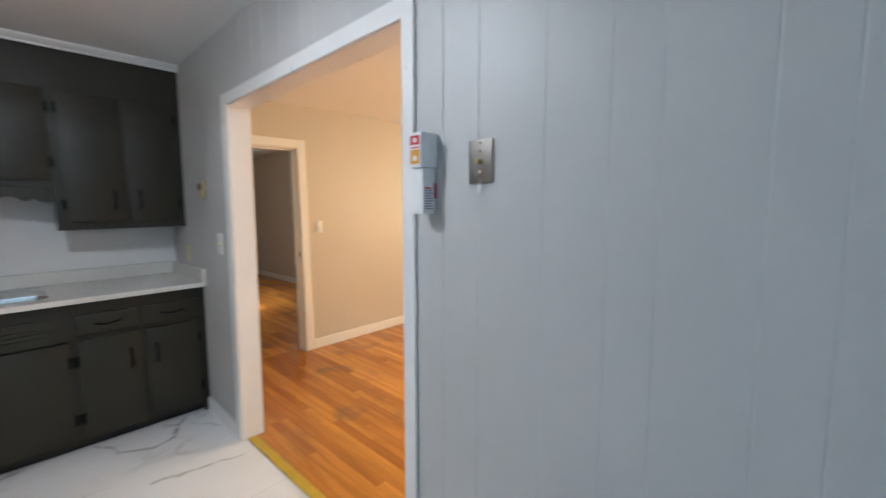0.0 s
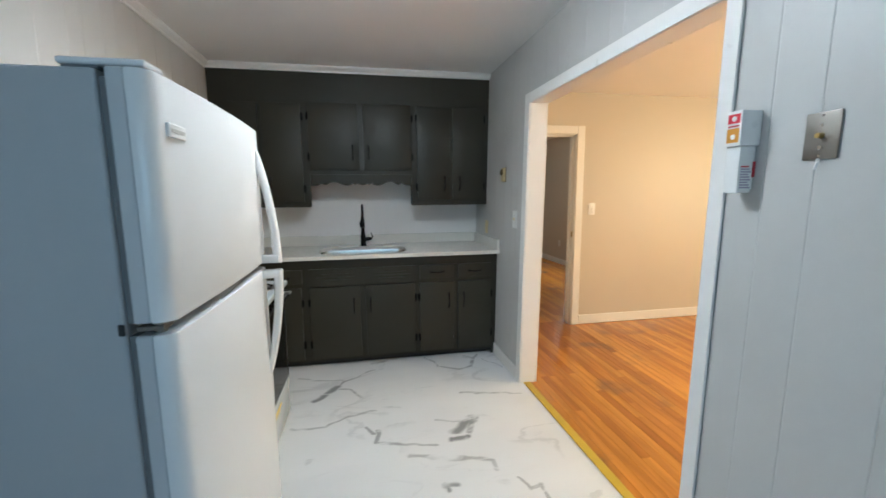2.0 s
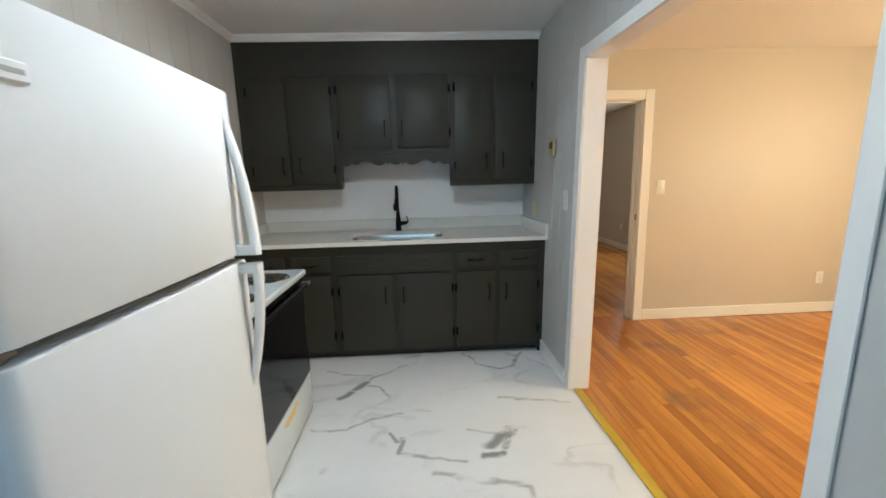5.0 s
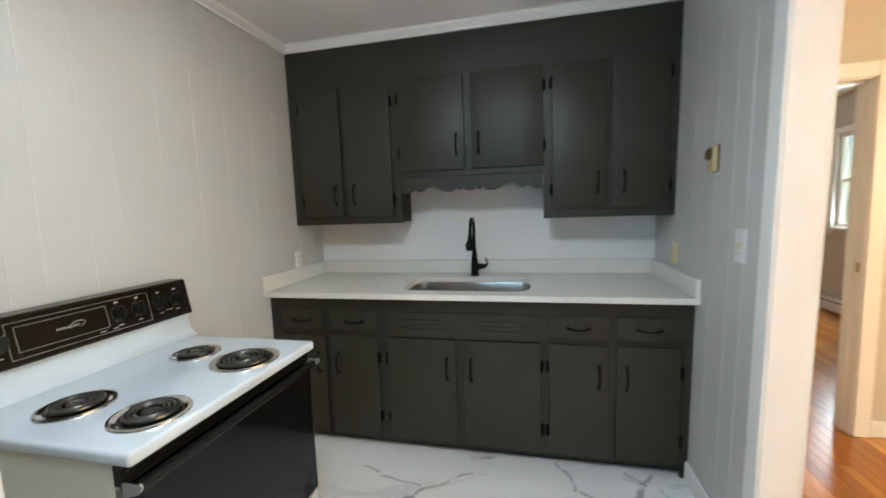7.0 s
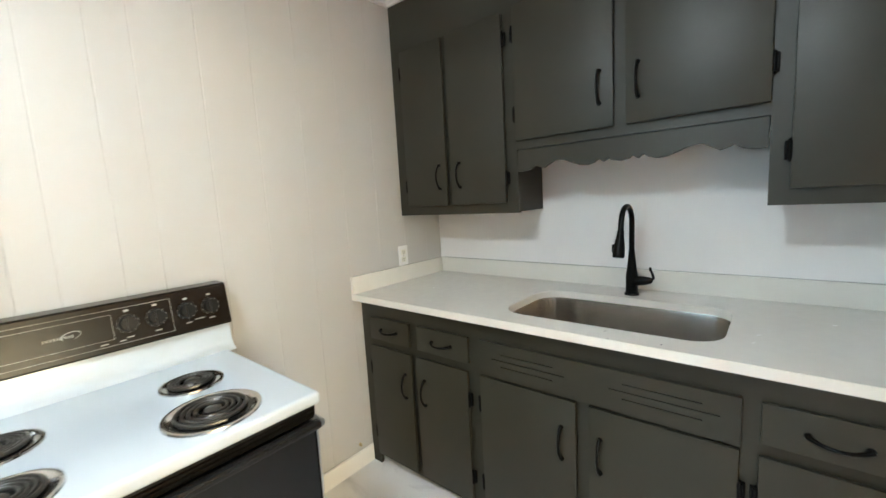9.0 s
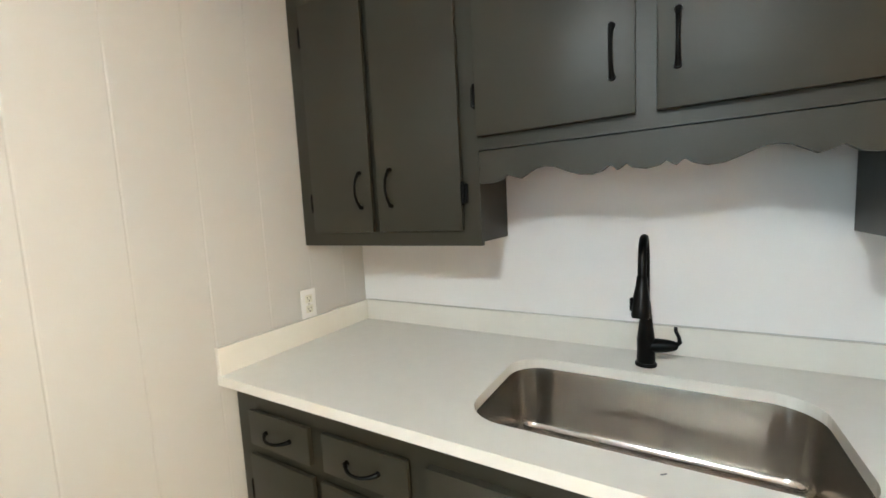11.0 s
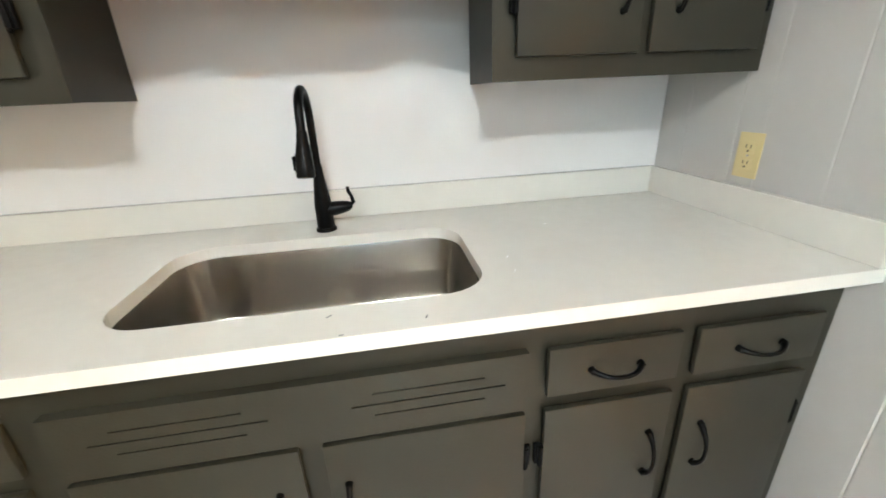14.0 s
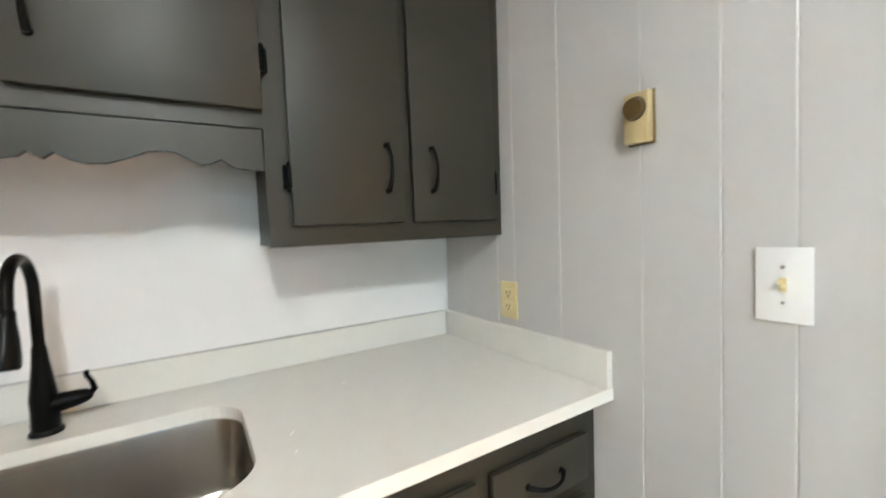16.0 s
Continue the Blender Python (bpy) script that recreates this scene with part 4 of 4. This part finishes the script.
def bowed_door(name, z0, z1):
    """A door with a slightly bowed front and generously rounded side edges."""
    front = []
    rad = 0.032
    for i in range(31):
        f = i / 30
        y = RY1 + (RY0 - RY1) * f
        x = 0.830 + 0.006 * f + 0.010 * math.sin(math.pi * f)
        near = min(y - RY0, RY1 - y)
        if near >= rad:
            front.append((x, y))
    def corner(y, s):
        x = (0.830 if s > 0 else 0.836) + 0.0012
        return [(x - rad + rad * math.cos(t), y - s * rad + s * rad * math.sin(t)) for t in (radians(a) for a in (10, 28, 46, 64, 82, 90))]
    front = corner(RY1, 1)[::-1] + front + corner(RY0, -1)
    bm = bmesh.new()
    outline = [(0.7975, RY0), (0.7975, RY1)] + front
    extrude_outline(bm, outline, "z", z0, z1)
    rim = [e for e in bm.edges if abs(e.verts[0].co.z - e.verts[1].co.z) < 1e-6]
    bmesh.ops.bevel(bm, geom=rim, offset=0.006, segments=2, affect="EDGES", profile=0.6)
    d = part(name, bm, FRIDGE, fridge, "white pebbled enamel door", True)
    # rear part of the door side, its grey standing in for shade
    part("door_liner", boxes((0.7675, 0.797, RY0 + 0.0006, RY1 - 0.0006, z0 + 0.001, z1 - 0.001, 0.003)), FRSHADE, d, "rear of the door side, greyed as in shade")
    return d


fz = bowed_door("freezer_door", 1.150, 1.606)
fd = bowed_door("fridge_door", 0.095, 1.128)
for d, za, zb in ((fz, 1.545, 1.150), (fd, 1.126, 0.735)):
    pts, rad = [], []
    up = za > 1.2
    for i in range(15):
        u = i / 14
        z = za + (zb - za) * u
        v = u if up else 1 - u            # 0 at the far end, 1 at the seam
        pts.append((0.822 + 0.060 * math.sin(v * math.pi / 2) ** 0.8, -2.388 - 0.004 * v, z))
        rad.append(0.0125 + 0.003 * v)
    h = part("handle", tube(bmesh.new(), pts, rad, 12), FRIDGE, d, "long bowed white handle", True)
    zs = (zb, zb + 0.030) if up else (za - 0.030, za)
    part("handle_mount", boxes((0.828, 0.890, -2.410, -2.376, zs[0], zs[1], 0.006, 2)), FRIDGE, d, "", True)
hc = part("hinge_cap", boxes((0.694, 0.828, RY0 + 0.006, RY0 + 0.075, 1.608, 1.620, 0.0055, 3)), FRIDGE, fridge, "white plastic hinge cover", True)
part("hinge_foot", boxes((0.700, 0.754, RY0 + 0.012, RY0 + 0.065, 1.6035, 1.6075)), GASKET, fridge)
bm = boxes((0.766, 0.812, RY0 + 0.012, RY0 + 0.050, 1.134, 1.143, 0.001))
cyl(bm, (0.800, RY0 + 0.028, 1.1285), (0.800, RY0 + 0.028, 1.1495), 0.012, None, 14)
part("middle_hinge", bm, PLATE, fridge, "dark steel middle hinge")
part("side_screw_plate", boxes((0.741, 0.752, RY0 + 0.0008, RY0 + 0.004, 1.130, 1.152, 0.001)), DARK, fridge)
part("badge", boxes((0.834, 0.8435, -3.026, -2.954, 1.494, 1.521, 0.002)), WHITEPLASTIC, fz, "small pale badge")
part("badge_print", boxes((0.8430, 0.8441, -3.019, -2.961, 1.504, 1.511)), SILVER, fz)
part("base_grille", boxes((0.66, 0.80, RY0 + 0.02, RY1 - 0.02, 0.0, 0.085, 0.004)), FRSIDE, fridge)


# ---- fixtures on the walls ----
def screw(parent, at, axis):
    a = Vector(at)
    d = {"x": Vector((1, 0, 0)), "-x": Vector((-1, 0, 0)), "-y": Vector((0, -1, 0))}[axis]
    return part("screw", cyl(bmesh.new(), a, a + d * 0.0012, 0.0036, 0.003, 10), CHROME, parent)


def wall_plate(name, label, category, mat, axis, at, u, z, w, h):
    """A bevelled cover plate on a wall; axis: the way it faces; u: its middle along the wall."""
    t = thing(name, label, category)
    s = 1 if axis == "x" else -1
    lo, hi = sorted((at + s * 0.0006, at + s * 0.006))
    bm = boxes((lo, hi, u - w / 2, u + w / 2, z - h / 2, z + h / 2, 0.003, 2)) if axis in ("x", "-x") else boxes((u - w / 2, u + w / 2, lo, hi, z - h / 2, z + h / 2, 0.003, 2))
    part("cover_plate", bm, mat, t, "", True)
    return t, at + s * 0.006, s


def bit(t, name, axis, face, s, out, u, z, w, h, mat, bevel=0.001):
    lo, hi = sorted((face - s * 0.001, face + s * out))
    bm = boxes((lo, hi, u - w / 2, u + w / 2, z - h / 2, z + h / 2, bevel)) if axis in ("x", "-x") else boxes((u - w / 2, u + w / 2, lo, hi, z - h / 2, z + h / 2, bevel))
    return part(name, bm, mat, t)


def outlet(axis, at, u, z, plate, face_mat, label, w=0.07, h=0.114):
    t, f, s = wall_plate("wall_outlet", label, "outlet", plate, axis, at, u, z, w, h)
    for dz in (-0.02, 0.02):
        r = bit(t, "receptacle", axis, f, s, 0.002, u, z + dz, 0.034, 0.029, face_mat, 0.0015)
        for du in (-0.0065, 0.0065):
            bit(r, "slot", axis, f + s * 0.002, s, 0.0004, u + du, z + dz + 0.003, 0.0022, 0.009, DARK, 0)
        bit(r, "ground_hole", axis, f + s * 0.002, s, 0.0004, u, z + dz - 0.008, 0.005, 0.005, DARK, 0)
    p = (f, u, z) if axis in ("x", "-x") else (u, f, z)
    screw(t, p, axis)
    return t


def switch(axis, at, u, z, plate, lever, label, w=0.07, h=0.114):
    t, f, s = wall_plate("light_switch", label, "light switch", plate, axis, at, u, z, w, h)
    bit(t, "toggle_slot", axis, f, s, 0.0005, u, z, 0.010, 0.024, lever, 0)
    d = 0.014
    a = (f, u, z - 0.002) if axis in ("x", "-x") else (u, f, z - 0.002)
    b = (f + s * d, u, z + 0.006) if axis in ("x", "-x") else (u, f + s * d, z + 0.006)
    part("toggle", cyl(bmesh.new(), a, b, 0.0052, 0.0038, 10), lever, t)
    for dz in (-0.030, 0.030):
        screw(t, (f, u, z + dz) if axis in ("x", "-x") else (u, f, z + dz), axis)
    return t


outlet("x", 0.0, -0.335, 1.055, WHITEPLASTIC, ALMOND, "white wall outlet with ivory receptacle above the worktop")
outlet("x", 0.0, -1.966, 1.070, WHITEPLASTIC, WHITEPLASTIC, "wide white outlet plate peeking above the stove panel", 0.12, 0.114)
right_outlet = outlet("-x", W, -0.355, 1.082, IVORY, IVORY, "yellowed ivory wall outlet above the worktop")
right_switch = switch("-x", W, -1.032, 1.190, WHITEPLASTIC, IVORY, "oversized white switch plate with ivory toggle", 0.078, 0.127)
switch("-y", NORTH, 3.462, 1.215, WHITEPLASTIC, WHITEPLASTIC, "cream-lit white light switch beside the bedroom doorway", 0.072, 0.118)
outlet("-y", NORTH, 5.052, 0.338, WHITEPLASTIC, WHITEPLASTIC, "cream-lit white wall outlet low on the greige wall")

t = thing("thermostat", "gold-beige wall thermostat with a round bronze dial", "thermostat")
part("back_plate", boxes((W - 0.005, W - 0.0006, -0.818, -0.757, 1.472, 1.585, 0.001)), DIAL, t)
part("cover", boxes((W - 0.026, W - 0.0055, -0.815, -0.760, 1.475, 1.582, 0.004, 2)), THERM, t, "", True)
# ring round the dial, its colour darkened as if shadowed
part("dial_ring", cyl(bmesh.new(), (W - 0.0255, -0.786, 1.547), (W - 0.0275, -0.786, 1.547), 0.0255, 0.0250, 28), DIALRING, t, "ring round the dial, shadow put into its dark colour")
bm = cyl(bmesh.new(), (W - 0.026, -0.786, 1.547), (W - 0.037, -0.786, 1.547), 0.0225, 0.0210, 28)
part("dial", bm, DIAL, t, "round bronze dial", True)

t = thing("jack_plate", "stainless steel cable jack plate with a brass connector", "jack plate")
JY = -3.040
part("cover_plate", boxes((W - 0.006, W - 0.0006, JY - 0.040, JY + 0.040, 1.462, 1.578, 0.003, 2)), PLATE, t, "", True)
part("connector", cyl(bmesh.new(), (W - 0.006, JY, 1.520), (W - 0.020, JY, 1.520), 0.0072, 0.006, 14), BRASS, t, "brass coax connector", True)
part("socket", cyl(bmesh.new(), (W - 0.006, JY, 1.491), (W - 0.0085, JY, 1.491), 0.0055, 0.0055, 14), CHROME, t)
for z in (1.471, 1.546, 1.569):
    screw(t, (W - 0.006, JY, z), "-x")
part("cord_stub", tube(bmesh.new(), [(W - 0.005, JY + 0.002, 1.463), (W - 0.012, JY - 0.002, 1.454), (W - 0.010, JY + 0.003, 1.438)], 0.0032, 8), WHITEPLASTIC, t)

t = thing("alarm_box", "white wall-mounted alarm box with red and amber labels", "alarm")
EY0, EY1 = -2.879, -2.831
part("upper_case", boxes((W - 0.070, W - 0.001, EY0, EY1, 1.5135, 1.614, 0.005, 2)), WHITEPLASTIC, t, "", True)
part("lower_case", boxes((W - 0.060, W - 0.012, EY0 + 0.005, EY1 + 0.003, 1.380, 1.513, 0.004, 2)), WHITEPLASTIC, t, "", True)
part("bracket", boxes((W - 0.0115, W - 0.0008, EY0 + 0.012, EY1 - 0.006, 1.390, 1.513)), WHITEPLASTIC, t)
part("red_label", boxes((W - 0.0712, W - 0.0695, EY0 + 0.006, EY1 - 0.004, 1.578, 1.604)), RED, t, "red square label")
part("amber_label", boxes((W - 0.0712, W - 0.0695, EY0 + 0.006, EY1 - 0.004, 1.524, 1.564)), AMBER, t, "amber label")
part("red_print", boxes((W - 0.0712, W - 0.0695, EY0 + 0.008, EY1 - 0.006, 1.568, 1.572)), RED, t)
for z in (1.591, 1.540):
    part("label_dot", cyl(bmesh.new(), (W - 0.0708, (EY0 + EY1) / 2, z), (W - 0.0718, (EY0 + EY1) / 2, z), 0.0075, None, 14), WHITEPLASTIC, t)
lab = part("text_label", boxes((W - 0.056, W - 0.016, EY0 + 0.0042, EY0 + 0.0054, 1.388, 1.466)), WHITEPLASTIC, t, "label of small grey print")
for i in range(9):
    part("text_line", boxes((W - 0.054, W - 0.018 - 0.004 * (i % 3), EY0 + 0.0037, EY0 + 0.0043, 1.393 + i * 0.0075, 1.3975 + i * 0.0075)), LILAC if i < 8 else RED, lab)
part("red_tab", boxes((W - 0.0115, W - 0.002, EY0 + 0.006, EY0 + 0.0115, 1.425, 1.470)), RED, t)

# old cable stub in the panelled wall just over the baseboard
tagged(new("cable_stub", mesh_of(cyl(cyl(bmesh.new(), (0.0005, -0.735, 0.126), (0.006, -0.735, 0.126), 0.009, 0.008, 12), (0.006, -0.735, 0.126), (0.018, -0.738, 0.123), 0.0055, 0.004, 10), THERM, True)),
       "small tan cable stub poking from the panelled wall", "cable")
# ceiling lamp of the kitchen
t = thing("ceiling_lamp", "lit round white glass ceiling lamp", "ceiling lamp")
LC = (1.24, -2.36, CEIL)
part("canopy", lathe(bmesh.new(), [(0.0, -0.0005), (0.065, -0.0005), (0.065, -0.014), (0.050, -0.022), (0.014, -0.024), (0.014, -0.084), (0.0, -0.084)], LC), TRIM, t, "", True)
part("shade", lathe(bmesh.new(), [(0.016, -0.083), (0.130, -0.087), (0.158, -0.095), (0.156, -0.108), (0.125, -0.126), (0.07, -0.137), (0.0, -0.141)], LC), LAMPGLASS, t, "glowing white glass bowl", True)

# baseboard heater under the bedroom window
t = thing("baseboard_heater", "white metal baseboard heater along the bedroom wall", "heater")
part("cover", boxes((BEAST - 0.07, BEAST - 0.001, 1.2, 2.9, 0.03, 0.17, 0.008, 2)), WHITEPLASTIC, t, "", True)
part("outlet_slot", boxes((BEAST - 0.072, BEAST - 0.0705, 1.22, 2.88, 0.135, 0.145)), DARK, t)
part("foot", boxes((BEAST - 0.06, BEAST - 0.01, 1.25, 1.29, 0.0, 0.0295)), WHITEPLASTIC, t)
part("foot", boxes((BEAST - 0.06, BEAST - 0.01, 2.80, 2.84, 0.0, 0.0295)), WHITEPLASTIC, t)
outlet("-x", BEAST, 3.35, 0.40, WHITEPLASTIC, WHITEPLASTIC, "white wall outlet low on the bedroom wall")


# ---- panelling and floor boards ----
def panelling(parent, x, sign, edges, z0, z1):
    """Vertical boards with eased edges; sign: the way the face looks; edges: the joints along y."""
    for a, b in zip(edges, edges[1:]):
        g, c, d = 0.00005, 0.0032, 0.0115
        f = [(a + g, 0.0), (a + g, d - 0.0018), (a + g + c, d), (b - g - c, d), (b - g, d - 0.0018), (b - g, 0.0)]
        bm = bmesh.new()
        extrude_outline(bm, [(x - sign * (0.0118 - p[1]), p[0]) for p in f], "z", z0, z1)
        part("panel_board", bm, PANEL, parent)


def joints(lo, hi, seed, fixed=()):
    """Board joints of uneven widths between lo and hi, keeping the fixed ones."""
    r = random.Random(seed)
    out, y = [lo], lo
    fx = sorted(v for v in fixed if lo < v < hi)
    for v in fx + [hi]:
        while v - out[-1] > 0.24:
            out.append(out[-1] + r.choice((0.10, 0.13, 0.152, 0.178, 0.203)))
            if v - out[-1] < 0.06:
                out.pop()
                out.append((out[-1] + v) / 2)
                break
        out.append(v)
    return out


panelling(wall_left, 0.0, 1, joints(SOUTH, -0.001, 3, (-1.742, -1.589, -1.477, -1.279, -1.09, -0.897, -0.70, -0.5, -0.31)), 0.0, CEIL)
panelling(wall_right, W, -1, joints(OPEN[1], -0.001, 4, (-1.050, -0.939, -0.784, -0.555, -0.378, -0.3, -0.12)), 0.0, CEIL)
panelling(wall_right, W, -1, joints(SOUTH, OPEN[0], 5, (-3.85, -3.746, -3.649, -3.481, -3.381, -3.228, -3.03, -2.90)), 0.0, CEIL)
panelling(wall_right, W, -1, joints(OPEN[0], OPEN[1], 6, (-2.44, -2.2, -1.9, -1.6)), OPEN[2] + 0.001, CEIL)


def board_mesh(x0, x1, y0, y1):
    """One oak strip with eased long edges."""
    g, c = 0.0002, 0.0012
    prof = [(x0 + g, -0.0118), (x0 + g, -c), (x0 + g + c, 0.0), (x1 - g - c, 0.0), (x1 - g, -c), (x1 - g, -0.0118)]
    a = [(p[0], y0 + 0.0003, p[1]) for p in prof]
    b = [(p[0], y1 - 0.0003, p[1]) for p in prof]
    n = len(prof)
    return a + b, [tuple(range(n)), tuple(range(2 * n - 1, n - 1, -1))] + [(i, i + n, (i + 1) % n + n, (i + 1) % n) for i in range(n)]


def boards(parent, x0, x1, y0, y1, seed, near=None):
    """Strip floor along y. Boards whose middle lies in near (x0, x1, y0, y1) are parts; the rest is one mesh."""
    r = random.Random(seed)
    wdt = 0.057
    verts, faces = [], []
    x = x0
    while x < x1 - 0.004:
        xe = min(x + wdt, x1)
        y = y0
        first = r.uniform(0.2, 1.2)
        while y < y1 - 0.001:
            ye = y + (first if y == y0 else r.uniform(0.45, 1.5))
            if y1 - ye < 0.2:
                ye = y1
            v, f = board_mesh(x, xe, y, ye)
            cx, cy = (x + xe) / 2, (y + ye) / 2
            if near and near[0] < cx < near[1] and near[2] < cy < near[3]:
                me = bpy.data.meshes.new("oak_board")
                me.from_pydata([(p[0] - cx, p[1] - cy, p[2]) for p in v], [], f)
                me.materials.append(WOOD)
                ob = new("oak_board", me)
                ob.location = (cx, cy, 0)
                ob.parent = parent
            else:
                base = len(verts)
                verts += v
                faces += [tuple(i + base for i in q) for q in f]
            y = ye
        x = xe
    if verts:
        me = bpy.data.meshes.new("oak_boards")
        me.from_pydata(verts, [], faces)
        me.materials.append(WOODJ)
        ob = tagged(new("oak_boards", me), "", "", "", "stuff")
        ob.parent = parent


boards(floor_living, W + 0.0552, EAST, SOUTH, NORTH + T, 11, (2.3, 5.2, -3.1, 0.1))
boards(floor_bedroom, W + 0.0605, BEAST, NORTH + T + 0.0005, 5.0, 12)

# the opening wall is neither quite square to the sink wall nor plumb: lean what belongs to it
SKEW = Matrix.Identity(4)
SKEW[0][1], SKEW[0][2], SKEW[0][3] = -0.015, 0.019, -0.015 * 1.4 - 0.019 * 1.05
skewed = [o for o in scene.objects if o.parent is None and o.name.split(".")[0] in (
    "wall_right", "wall_right_living", "trim_opening_jamb", "trim_opening_kitchen", "trim_opening_living", "trim_threshold", "baseboard_1", "baseboard_2", "baseboard_6",
    "jack_plate", "alarm_box", "thermostat")] + [right_outlet, right_switch, wall_upstand]
done = set()
for o in skewed:
    for q in (o, *o.children_recursive):
        if q.data and q.data.name not in done:
            done.add(q.data.name)
            q.data.transform(SKEW)
